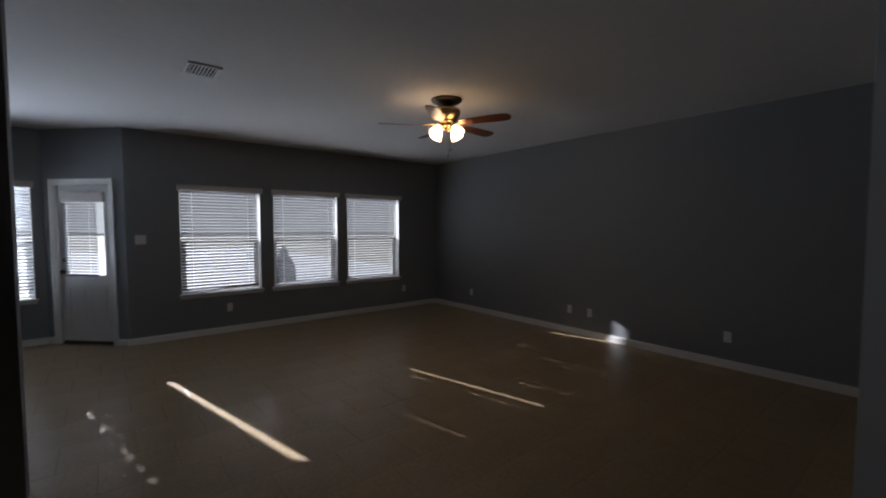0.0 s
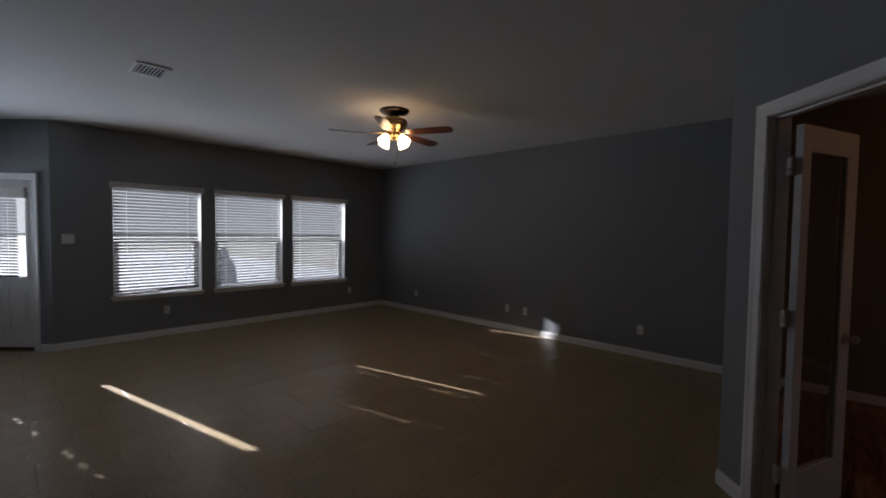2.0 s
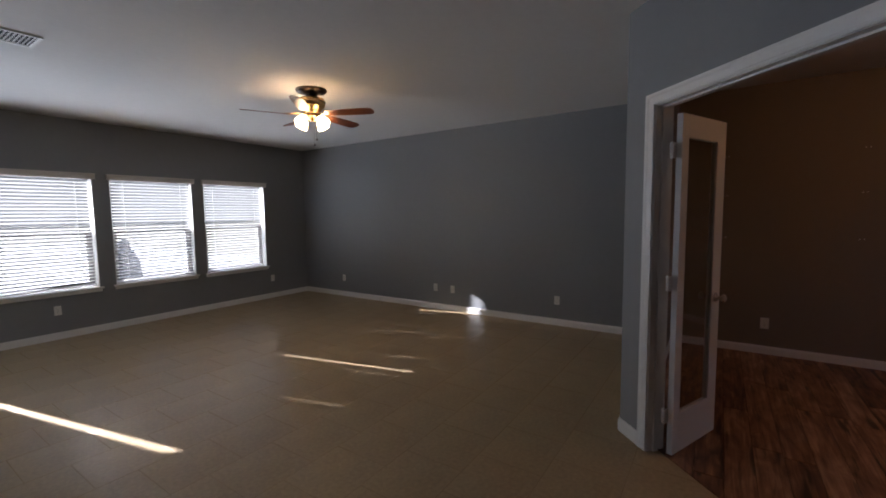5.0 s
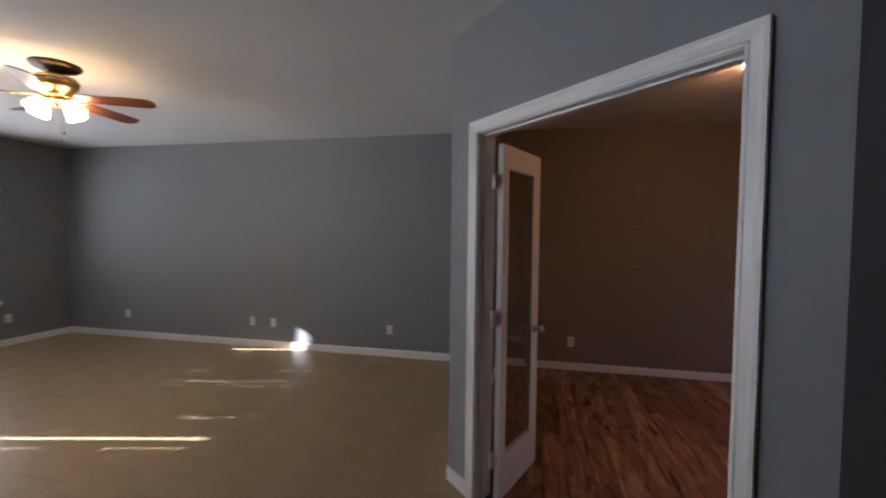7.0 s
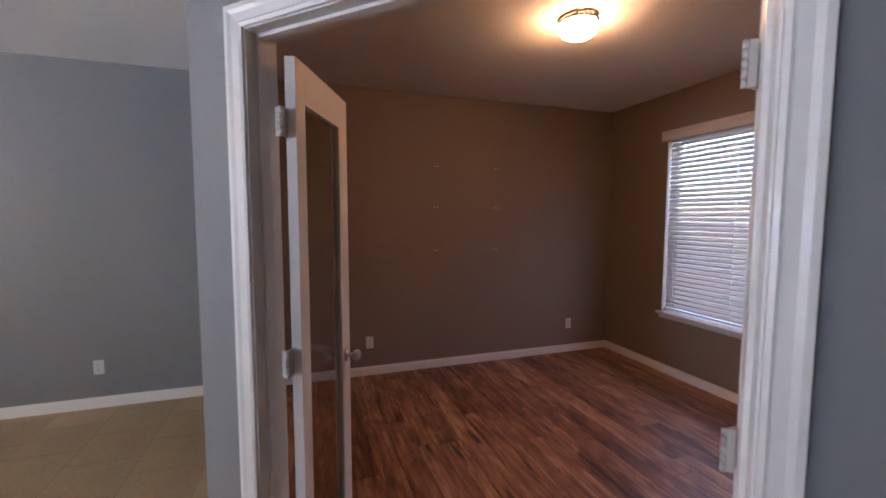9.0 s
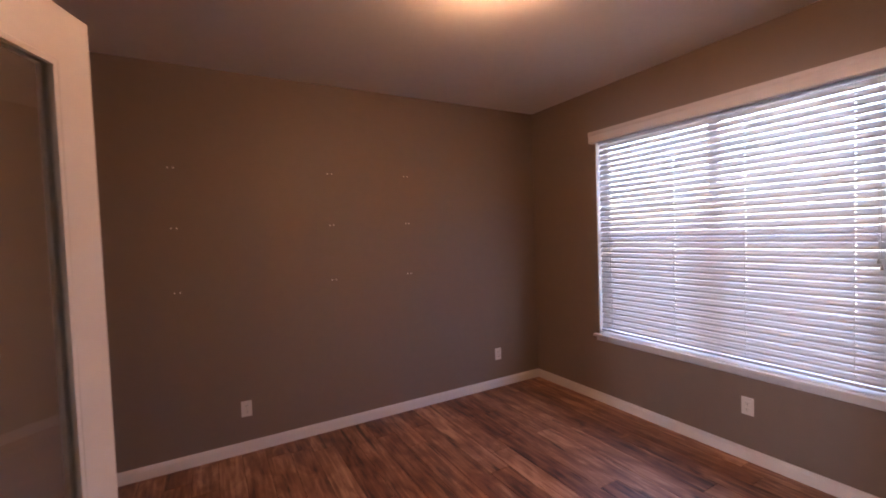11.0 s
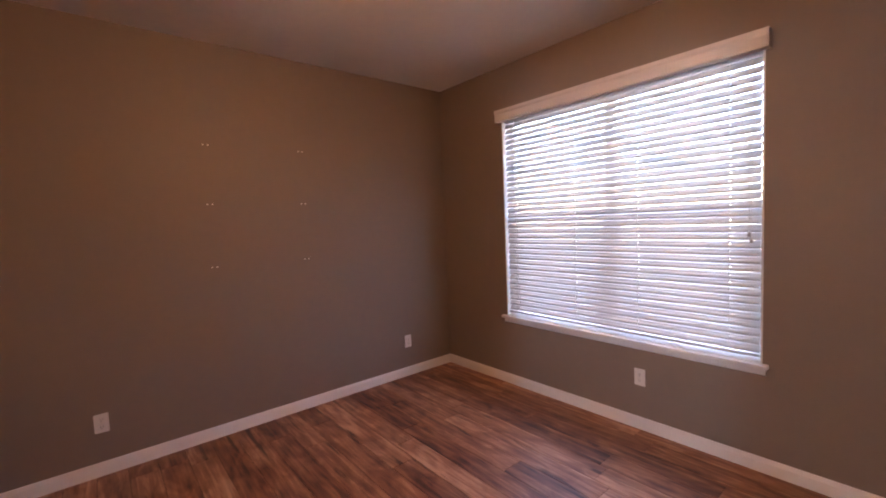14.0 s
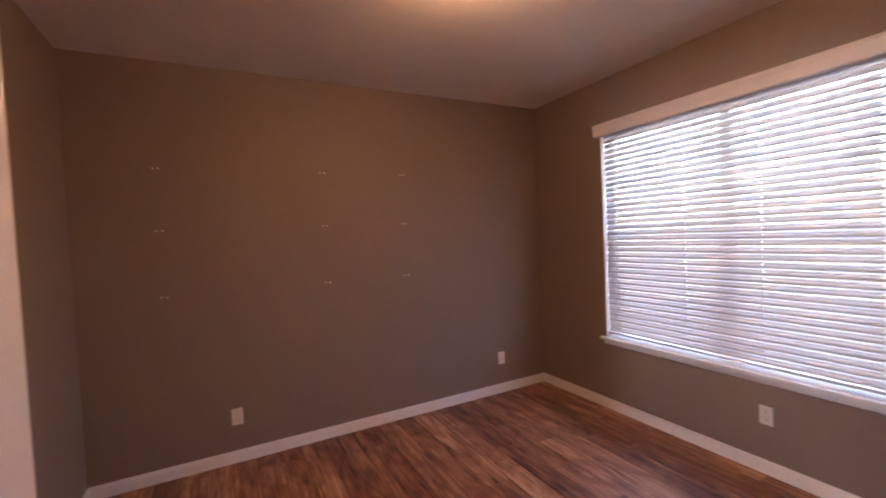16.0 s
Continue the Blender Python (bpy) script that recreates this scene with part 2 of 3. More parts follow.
def thing(name, m, label, category, group="", kind=""):
    ob = new(name)
    ob.empty_display_size = 0.1
    ob.matrix_basis = m
    return tagged(ob, label, category, group, kind)


# ---- the plan ----
H = 2.74
FLOOR = -0.02  # finished floor level
NORTH, EAST, SOUTH, WEST = 6.735, 5.075, -3.36, -4.0
NOOK, OUTER, INNER = 7.535, 0.16, 0.115
SILL, HEAD = 0.58, 2.04
Q = math.sqrt(0.5)


def along(x0, y0, x1, y1, z=0.0):
    """A frame on a wall's face: u runs from the first point to the second, v points into the wall (to the left), z up."""
    a = math.degrees(math.atan2(y1 - y0, x1 - x0))
    return pose(x0, y0, z, 0, 0, a), math.hypot(x1 - x0, y1 - y0)


def wall(name, x0, y0, x1, y1, thick, front, back, label, openings=(), lead=0.0, tail=0.0, top=H):
    """A wall whose face runs between two points, its body to the left of that line; openings (u0, u1, z0, z1) go through it."""
    m, length = along(x0, y0, x1, y1)
    us = sorted({-lead, length + tail, *(u for o in openings for u in o[:2])})
    zs = sorted({FLOOR, top, *(z for o in openings for z in o[2:])})
    solid = [[not any(o[0] <= (a + b) / 2 <= o[1] and o[2] <= (c + d) / 2 <= o[3] for o in openings) for c, d in zip(zs, zs[1:])] for a, b in zip(us, us[1:])]
    bm = bmesh.new()
    cache = {}

    def at(u, v, z):
        key = (round(u, 4), v, round(z, 4))
        if key not in cache:
            cache[key] = bm.verts.new(m @ Vector((u, v, z)))
        return cache[key]

    def full(i, j):
        return 0 <= i < len(us) - 1 and 0 <= j < len(zs) - 1 and solid[i][j]

    for i in range(len(us) - 1):
        for j in range(len(zs) - 1):
            if not solid[i][j]:
                continue
            a, b, c, d = us[i], us[i + 1], zs[j], zs[j + 1]
            bm.faces.new((at(a, 0, c), at(b, 0, c), at(b, 0, d), at(a, 0, d)))
            bm.faces.new((at(a, thick, c), at(a, thick, d), at(b, thick, d), at(b, thick, c))).material_index = 1
            if not full(i - 1, j):
                bm.faces.new((at(a, 0, c), at(a, 0, d), at(a, thick, d), at(a, thick, c)))
            if not full(i + 1, j):
                bm.faces.new((at(b, 0, c), at(b, thick, c), at(b, thick, d), at(b, 0, d)))
            if not full(i, j - 1):
                bm.faces.new((at(a, 0, c), at(a, thick, c), at(b, thick, c), at(b, 0, c)))
            if not full(i, j + 1):
                bm.faces.new((at(a, 0, d), at(b, 0, d), at(b, thick, d), at(a, thick, d)))
    return tagged(mesh_object(name, bm, [front, back]), label, "wall", kind="structure")


# windows: (first x, last x, sill, head)
LIVING_WINDOWS = [(0.690, 1.735), (1.912, 2.970), (3.135, 4.200)]
STUDY_WINDOW = (2.425, 4.270, 0.600, 2.330)
NOOK_WINDOW = (-1.850, -0.800)
DOOR_HEAD = 2.123
# the slanting wall with the double doors: s runs along it from its hall end
DIAG_A, DIAG_B = (1.377, -0.893), (2.670, 0.400)
DOOR_S = (0.237, 1.574)
# the slanting wall with the garden door
GARDEN_A, GARDEN_B = (-0.690, 7.535), (0.110, 6.735)
GARDEN_S = (0.150, 0.930)

wall("wall_north", 0.110, NORTH, EAST, NORTH, OUTER, GREY_PAINT, CONCRETE, "grey painted living room wall with three blind-covered windows",
     [(a - 0.110, b - 0.110, SILL, HEAD) for a, b in LIVING_WINDOWS], tail=OUTER)
wall("wall_garden_door", *GARDEN_A, *GARDEN_B, OUTER, GREY_PAINT, CONCRETE, "grey slanting wall around the white garden door", [(*GARDEN_S, FLOOR, 2.05)])
wall("wall_nook", WEST, NOOK, *GARDEN_A, OUTER, GREY_PAINT, CONCRETE, "grey breakfast nook wall with a window", [(NOOK_WINDOW[0] - WEST, NOOK_WINDOW[1] - WEST, SILL, HEAD)], lead=OUTER)
wall("wall_east", EAST, NORTH, EAST, 0.35, OUTER, GREY_PAINT, CONCRETE, "long plain grey painted living room wall")
wall("wall_east_study", EAST, 0.35, EAST, SOUTH, OUTER, TAUPE_PAINT, CONCRETE, "taupe painted study wall with old screw anchors", tail=OUTER)
wall("wall_partition", EAST, 0.400, *DIAG_B, 0.107, GREY_PAINT, TAUPE_PAINT, "partition wall between living room and study")
wall("wall_double_door", *DIAG_B, *DIAG_A, INNER, GREY_PAINT, TAUPE_PAINT, "grey slanting wall around the double door opening",
     [(math.hypot(DIAG_B[0] - DIAG_A[0], DIAG_B[1] - DIAG_A[1]) - DOOR_S[1], math.hypot(DIAG_B[0] - DIAG_A[0], DIAG_B[1] - DIAG_A[1]) - DOOR_S[0], FLOOR, DOOR_HEAD)])
wall("wall_hall_east", *DIAG_A, DIAG_A[0], SOUTH, INNER, GREY_PAINT, TAUPE_PAINT, "grey hall wall beside the study")
wall("wall_south_study", EAST, SOUTH, DIAG_A[0], SOUTH, OUTER, TAUPE_PAINT, CONCRETE, "taupe study wall under and around the wide window",
     [(EAST - STUDY_WINDOW[1], EAST - STUDY_WINDOW[0], STUDY_WINDOW[2], STUDY_WINDOW[3])])
wall("wall_hall_south", DIAG_A[0], SOUTH, WEST, SOUTH, OUTER, GREY_PAINT, CONCRETE, "plain grey hall end wall", tail=OUTER)
wall("wall_west", WEST, SOUTH, WEST, NOOK, OUTER, GREY_PAINT, CONCRETE, "plain grey outer wall")
wall("wall_kitchen", WEST, 3.10, -0.45, 3.10, 0.12, GREY_PAINT, GREY_PAINT, "grey wall end beside the hall")

bm = box((WEST - OUTER, SOUTH - OUTER, H), (EAST + OUTER, NOOK + OUTER, H + 0.2))
tagged(mesh_object("ceiling", bm, CEILING_PAINT), "white textured plaster ceiling", "ceiling", kind="structure")

# ---- outside ----
bm = bmesh.new()
bmesh.ops.create_grid(bm, x_segments=24, y_segments=24, size=300)
bmesh.ops.translate(bm, verts=bm.verts, vec=(0, 0, -0.16))
tagged(mesh_object("ground", bm, LAWN), "dry straw-coloured lawn around the house", "ground", kind="structure")
bm = box((-9.0, NORTH + OUTER + 0.005, -0.2), (9.0, 34.0, -0.06), bevel=0.01)
tagged(mesh_object("patio", bm, CONCRETE), "pale concrete patio slab behind the house", "patio", kind="structure")
bm = box((0.5, -7.0, -0.2), (6.5, SOUTH - OUTER - 0.005, -0.08), bevel=0.01)
tagged(mesh_object("porch", bm, CONCRETE), "pale concrete porch slab before the study", "porch", kind="structure")


# Added glowing board that hides the horizon and whitens the gaps between slats.
glow = bpy.data.materials.new("glowing_backdrop")
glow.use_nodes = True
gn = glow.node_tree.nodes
glow_noise = gn.new("ShaderNodeTexNoise")
glow_noise.inputs["Scale"].default_value = 0.12
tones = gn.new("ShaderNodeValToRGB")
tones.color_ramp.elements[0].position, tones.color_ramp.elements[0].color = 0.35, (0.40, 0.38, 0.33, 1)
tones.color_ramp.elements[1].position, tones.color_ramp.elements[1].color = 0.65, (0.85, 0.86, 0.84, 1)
glow.node_tree.links.new(glow_noise.outputs[0], tones.inputs[0])
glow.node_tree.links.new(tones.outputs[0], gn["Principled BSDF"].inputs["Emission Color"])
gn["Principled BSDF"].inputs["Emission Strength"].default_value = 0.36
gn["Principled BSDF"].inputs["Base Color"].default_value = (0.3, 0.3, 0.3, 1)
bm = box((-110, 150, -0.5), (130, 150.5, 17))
tagged(mesh_object("backdrop", bm, glow), "added pale glowing board beyond the garden", "backdrop", kind="structure")


# ---- windows and blinds ----
def window(name, m, width, height, panes, label):
    """A vinyl single-hung window in its opening: u from 0 to width, v into the wall, z from the sill."""
    w = thing(name, m, label, "window", kind="structure")
    v0, v1 = 0.105, OUTER - 0.005
    for k in range(panes):
        a, b = width * k / panes, width * (k + 1) / panes
        fr = bmesh.new()
        t, stile = (0.016, 0.066) if panes == 1 else (0.03, 0.032)
        add_box(fr, (a, v0, 0), (a + t, v1, height)), add_box(fr, (b - t, v0, 0), (b, v1, height))
        add_box(fr, (a + t, v0, 0), (b - t, v1, 0.03)), add_box(fr, (a + t, v0, height - 0.03), (b - t, v1, height))
        upper = bmesh.new()
        add_box(upper, (a + t, v0 + 0.031, height - 0.072), (b - t, v1 - 0.004, height - 0.03))
        part("window_frame", fr, VINYL, w)
        part("upper_sash", upper, VINYL, w)
        mid = height * 0.5
        sash = bmesh.new()
        add_box(sash, (a + t, v0 + 0.004, 0.03), (a + t + stile, v0 + 0.03, mid)), add_box(sash, (b - t - stile, v0 + 0.004, 0.03), (b - t, v0 + 0.03, mid))
        add_box(sash, (a + t + stile, v0 + 0.004, 0.03), (b - t - stile, v0 + 0.03, 0.052)), add_box(sash, (a + t + stile, v0 + 0.004, mid - 0.035), (b - t - stile, v0 + 0.03, mid))
        part("lower_sash", sash, VINYL, w)
        for z0, z1, v in ((0.052, mid - 0.035, v0 + 0.016), (mid, height - 0.072, v0 + 0.036)):
            inset = t + stile if z0 < 0.1 else t
            pane = part("pane", box((a + inset, v, z0), (b - inset, v + 0.004, z1)), GLASS, w)
            pane.visible_shadow = False
        part("meeting_rail", box((a + t, v0 + 0.031, mid - 0.03), (b - t, v1 - 0.004, mid)), VINYL, w)
    lining = bmesh.new()
    add_box(lining, (0, 0.001, 0), (0.010, v0, height - 0.010)), add_box(lining, (width - 0.010, 0.001, 0), (width, v0, height - 0.010))
    add_box(lining, (0, 0.001, height - 0.010), (width, v0, height))
    part("lining", lining, TRIM_PAINT, w)
    stool = bmesh.new()
    add_box(stool, (-0.03, -0.045, -0.024), (width + 0.03, 0.0, 0.0), bevel=0.006)
    add_box(stool, (0.0005, -0.002, -0.02), (width - 0.0005, v0, 0.001))
    part("window_sill", stool, TRIM_PAINT, w)
    part("apron", add_profile(bmesh.new(), [(-0.001, -0.064), (-0.010, -0.064), (-0.015, -0.057), (-0.015, -0.025), (-0.001, -0.025)], width + 0.03, pose(-0.015, 0, 0)), TRIM_PAINT, w)
    return w


def slat_mesh(length, holes, width=0.05, thick=0.0026, hole=0.0065, half=0.011):
    """One slat with a slight crown and punched cord holes (0: left closed): x along, y across, centred."""
    xs = [0.0]
    for h in holes:
        xs += [h - half, h + half]
    xs.append(length)
    ys = [-width / 2, -width / 4, -(hole or 0.003), hole or 0.003, width / 4, width / 2]
    bm = bmesh.new()

    def crown(y):
        return 0.0022 * (1 - (2 * y / width) ** 2)

    grid = {(i, j, k): bm.verts.new((x, y, crown(y) + (thick if k else 0))) for i, x in enumerate(xs) for j, y in enumerate(ys) for k in (0, 1)}
    cells = {(i, j) for i in range(len(xs) - 1) for j in range(len(ys) - 1) if not (i % 2 == 1 and j == 2 and hole)}
    for i, j in cells:
        for k in (0, 1):
            loop = [grid[i, j, k], grid[i + 1, j, k], grid[i + 1, j + 1, k], grid[i, j + 1, k]]
            bm.faces.new(loop if k else loop[::-1]).smooth = True
        for (di, dj), (p, q) in (((0, -1), ((i, j), (i + 1, j))), ((0, 1), ((i + 1, j + 1), (i, j + 1))), ((-1, 0), ((i, j + 1), (i, j))), ((1, 0), ((i + 1, j), (i + 1, j + 1)))):
            if (i + di, j + dj) not in cells:
                bm.faces.new((grid[(*p, 0)], grid[(*q, 0)], grid[(*q, 1)], grid[(*p, 1)]))
    return bm


def window_blind(m, width, height, gaps, tilt, holes, label, pitch=0.0430, drop=0.0, wand=True, sag=0.0, slats=None, valance=0.075, over=0.022, first=0.050, wob=1.6, open_holes=False, lift=0.0, hole=0.0065, half=0.011, tape=0.0015):
    """A faux-wood blind. u from 0 to width of the opening, z from the sill; tilt lifts the edge towards the room."""
    b = thing("window_blind", m, label, "blind", "faux-wood window blinds")
    va = bmesh.new()
    add_profile(va, [(-0.001, 0), (-0.050, 0), (-0.053, 0.010), (-0.053, valance * 0.62), (-0.060, valance * 0.80), (-0.060, valance), (-0.001, valance)],
                width + 2 * over, pose(-over, 0, height - valance * 0.6))
    part("valance", va, VALANCE_WHITE, b, "moulded white valance")
    length = width - gaps[0] - gaps[1]
    part("headrail", box((gaps[0], 0.012, height - 0.036), (width - gaps[1], 0.055, height - 0.012), bevel=0.003), BLIND_WHITE, b)
    v = 0.036
    z = height - first
    meshes = {}
    rng = random.Random(int(width * 1000))
    while z > 0.050 + drop:
        at = pose(gaps[0] + rng.uniform(-0.0012, 0.0012), v, z + rng.uniform(-0.0008, 0.0008), -tilt + rng.uniform(-wob, wob), rng.uniform(-0.08, 0.08) + sag, 0)
        # holes open in two stretches of the upper half, chosen to throw sun dots
        is_open = open_holes or ((0.71 < z < 0.90 or 1.08 < z < 1.33) and rng.random() < 0.75)
        if is_open not in meshes:
            ob = part("slat", slat_mesh(length, [length * f for f in holes], hole=hole if is_open else 0, half=half), slats or BLIND_WHITE, b)
            ob.matrix_basis, meshes[is_open] = at, ob.data
        else:
            shared("slat", meshes[is_open], b, at)
        z -= pitch
    rail = part("bottom_rail", box((0, -0.025, -0.009), (length, 0.025, 0.009), bevel=0.003), BLIND_WHITE, b)
    rail.matrix_basis = pose(gaps[0], v, z + pitch - 0.037, 0, -lift, 0)
    for f in holes:
        u = gaps[0] + length * f
        cords = bmesh.new()
        for dv in (-0.026, 0.026):
            add_box(cords, (u - tape, v + dv - 0.0008, z + pitch - 0.04), (u + tape, v + dv + 0.0008, height - 0.04))
        part("ladder_cord", cords, CORD, b)
    if wand:
        pull = bmesh.new()
        u = width - gaps[1] - 0.05
        add_rod(pull, (u, -0.004, height - 0.05), (u + 0.004, -0.004, height * 0.42), 0.0015, 6)
        add_rod(pull, (u + 0.012, -0.004, height - 0.05), (u + 0.012, -0.004, height * 0.40), 0.0015, 6)
        part("pull_cord", pull, CORD, b)
        tassels = bmesh.new()
        add_lathe(tassels, [(0.002, 0.03), (0.006, 0.02), (0.009, 0.0)], pose(u + 0.004, -0.008, height * 0.42 - 0.028), 10)
        add_lathe(tassels, [(0.002, 0.03), (0.006, 0.02), (0.009, 0.0)], pose(u + 0.016, -0.008, height * 0.40 - 0.028), 10)
        part("cord_tassel", tassels, VALANCE_WHITE, b)
    return b


for k, ((a, b), gaps) in enumerate(zip(LIVING_WINDOWS, ((0.018, 0.038), (0.020, 0.022), (0.018, 0.053)))):
    window(f"window_{k + 1}", pose(a, NORTH, SILL), b - a, HEAD - SILL, 1, "white vinyl window behind a lowered blind")
    window_blind(pose(a, NORTH, SILL), b - a, HEAD - SILL, gaps, 33, (0.14, 0.86), "lowered white faux-wood blind, sunlit from outside", wand=False, slats=BLIND_SHADED, sag=(0.05, -0.1, 0.08)[k], first=0.066, lift=(1.4, 0.15, 0.3)[k])
window("window_4", pose(NOOK_WINDOW[0], NOOK, SILL), NOOK_WINDOW[1] - NOOK_WINDOW[0], HEAD - SILL, 1, "white vinyl nook window behind a blind")
window_blind(pose(NOOK_WINDOW[0], NOOK, SILL), NOOK_WINDOW[1] - NOOK_WINDOW[0], HEAD - SILL, (0.018, 0.0105), 33, (0.14, 0.86), "lowered white blind in the breakfast nook", wand=False, slats=BLIND_SHADED)
sw = pose(STUDY_WINDOW[1], SOUTH, STUDY_WINDOW[2], 0, 0, 180)
window("window_5", sw, STUDY_WINDOW[1] - STUDY_WINDOW[0], STUDY_WINDOW[3] - STUDY_WINDOW[2], 2, "wide double study window behind a lowered blind")
window_blind(sw, STUDY_WINDOW[1] - STUDY_WINDOW[0], STUDY_WINDOW[3] - STUDY_WINDOW[2], (0.016, 0.019), -56, (0.06, 0.37, 0.63, 0.92),
             "wide lowered white faux-wood blind with pull cords", pitch=0.0447, valance=0.095, over=0.026, wob=0.5, open_holes=True, hole=0.0035, half=0.0045)


# ---- trim ----
BASE = [(0.0, 0.0), (-0.014, 0.0), (-0.014, 0.066), (-0.010, 0.078), (-0.007, 0.088), (0.0, 0.088)]


def baseboard(x0, y0, x1, y1, label):
    m, length = along(x0, y0, x1, y1, FLOOR)
    ob = mesh_object("baseboard", add_profile(bmesh.new(), BASE, length, m), TRIM_PAINT)
    return tagged(ob, label, "baseboard", kind="structure")


diag_way = Vector((Q, Q, 0))


def on_diag(s, n=0.0):
    p = Vector((*DIAG_A, 0)) + diag_way * s + Vector((Q, -Q, 0)) * n
    return p.x, p.y


DIAG_LENGTH = math.hypot(DIAG_B[0] - DIAG_A[0], DIAG_B[1] - DIAG_A[1])
CASE = 0.066
living, study = "white baseboard along the grey wall", "white baseboard along the taupe wall"
baseboard(0.110, NORTH, EAST, NORTH, living)
baseboard(EAST, NORTH, EAST, 0.400, living)
baseboard(EAST, 0.400, *DIAG_B, living)
baseboard(*DIAG_B, *on_diag(DOOR_S[1] + CASE - 0.014), living)
baseboard(*on_diag(DOOR_S[0] - CASE + 0.014), *DIAG_A, living)
baseboard(*DIAG_A, DIAG_A[0], SOUTH, living)
baseboard(WEST, NOOK, *GARDEN_A, living)
baseboard(*GARDEN_A, GARDEN_A[0] + Q * (GARDEN_S[0] - CASE), GARDEN_A[1] - Q * (GARDEN_S[0] - CASE), living)
baseboard(GARDEN_B[0] - Q * (1.131 - GARDEN_S[1] - CASE), GARDEN_B[1] + Q * (1.131 - GARDEN_S[1] - CASE), *GARDEN_B, living)
baseboard(WEST, 3.10, -0.45, 3.10, living)
baseboard(-0.45, 3.10, -0.45, 3.22, living)
baseboard(EAST, 0.293, EAST, SOUTH, study)
baseboard(EAST, SOUTH, 1.492, SOUTH, study)
baseboard(2.726, 0.293, EAST, 0.293, study)
baseboard(1.492, SOUTH, 1.492, -0.941, study)

# casing: an outline of (distance from the opening, how far it stands proud)
CASING = [(0.0, 0.0), (0.0, 0.009), (0.010, 0.013), (0.016, 0.011), (0.040, 0.013), (0.052, 0.018), (0.066, 0.018), (0.066, 0.0)]


def casing(name, m, u0, u1, top, proud=-1):
    """Mitred casing round an opening from u0 to u1, up to top; proud is the way it stands out along v."""
    bm = bmesh.new()
    rings = []
    for side in range(4):
        ring = []
        for d, p in CASING:
            u = (u0 - d) if side < 2 else (u1 + d)
            z = FLOOR if side in (0, 3) else top + d
            ring.append(bm.verts.new(m @ Vector((u, proud * p, z))))
        rings.append(ring)
    for a, b in zip(rings, rings[1:]):
        for k in range(len(a) - 1):
            bm.faces.new((a[k], a[k + 1], b[k + 1], b[k]))
    bm.faces.new(rings[0]), bm.faces.new(rings[-1][::-1])
    bmesh.ops.recalc_face_normals(bm, faces=bm.faces)
    return tagged(mesh_object(name, bm, TRIM_PAINT), "white moulded door casing", "trim", kind="structure")


def jambs(name, m, u0, u1, top, v0, v1, stop):
    """Jamb boards in an opening, with a door stop strip."""
    bm = bmesh.new()
    t = 0.019
    add_box(bm, (u0, v0, FLOOR), (u0 + t, v1, top)), add_box(bm, (u1 - t, v0, FLOOR), (u1, v1, top)), add_box(bm, (u0 + t, v0, top - t), (u1 - t, v1, top))
    add_box(bm, (u0 + t, stop, FLOOR), (u0 + t + 0.011, stop + 0.034, top - t), bevel=0.002)
    add_box(bm, (u1 - t - 0.011, stop, FLOOR), (u1 - t, stop + 0.034, top - t), bevel=0.002)
    add_box(bm, (u0 + t + 0.011, stop, top - t - 0.011), (u1 - t - 0.011, stop + 0.034, top - t), bevel=0.002)
    bmesh.ops.transform(bm, matrix=m, verts=bm.verts)
    return tagged(mesh_object(name, bm, TRIM_PAINT), "white painted door jamb with stop", "door jamb", kind="structure")


diag_m, _ = along(*DIAG_B, *DIAG_A)
du0, du1 = DIAG_LENGTH - DOOR_S[1], DIAG_LENGTH - DOOR_S[0]
casing("casing_double_door", diag_m, du0 + 0.014, du1 - 0.014, DOOR_HEAD - 0.014)
casing("casing_double_door_study", diag_m @ pose(0, INNER, 0), du0 + 0.014, du1 - 0.014, DOOR_HEAD - 0.014, 1)
jambs("jamb_double_door", diag_m, du0, du1, DOOR_HEAD, 0.0005, INNER - 0.0005, 0.040)


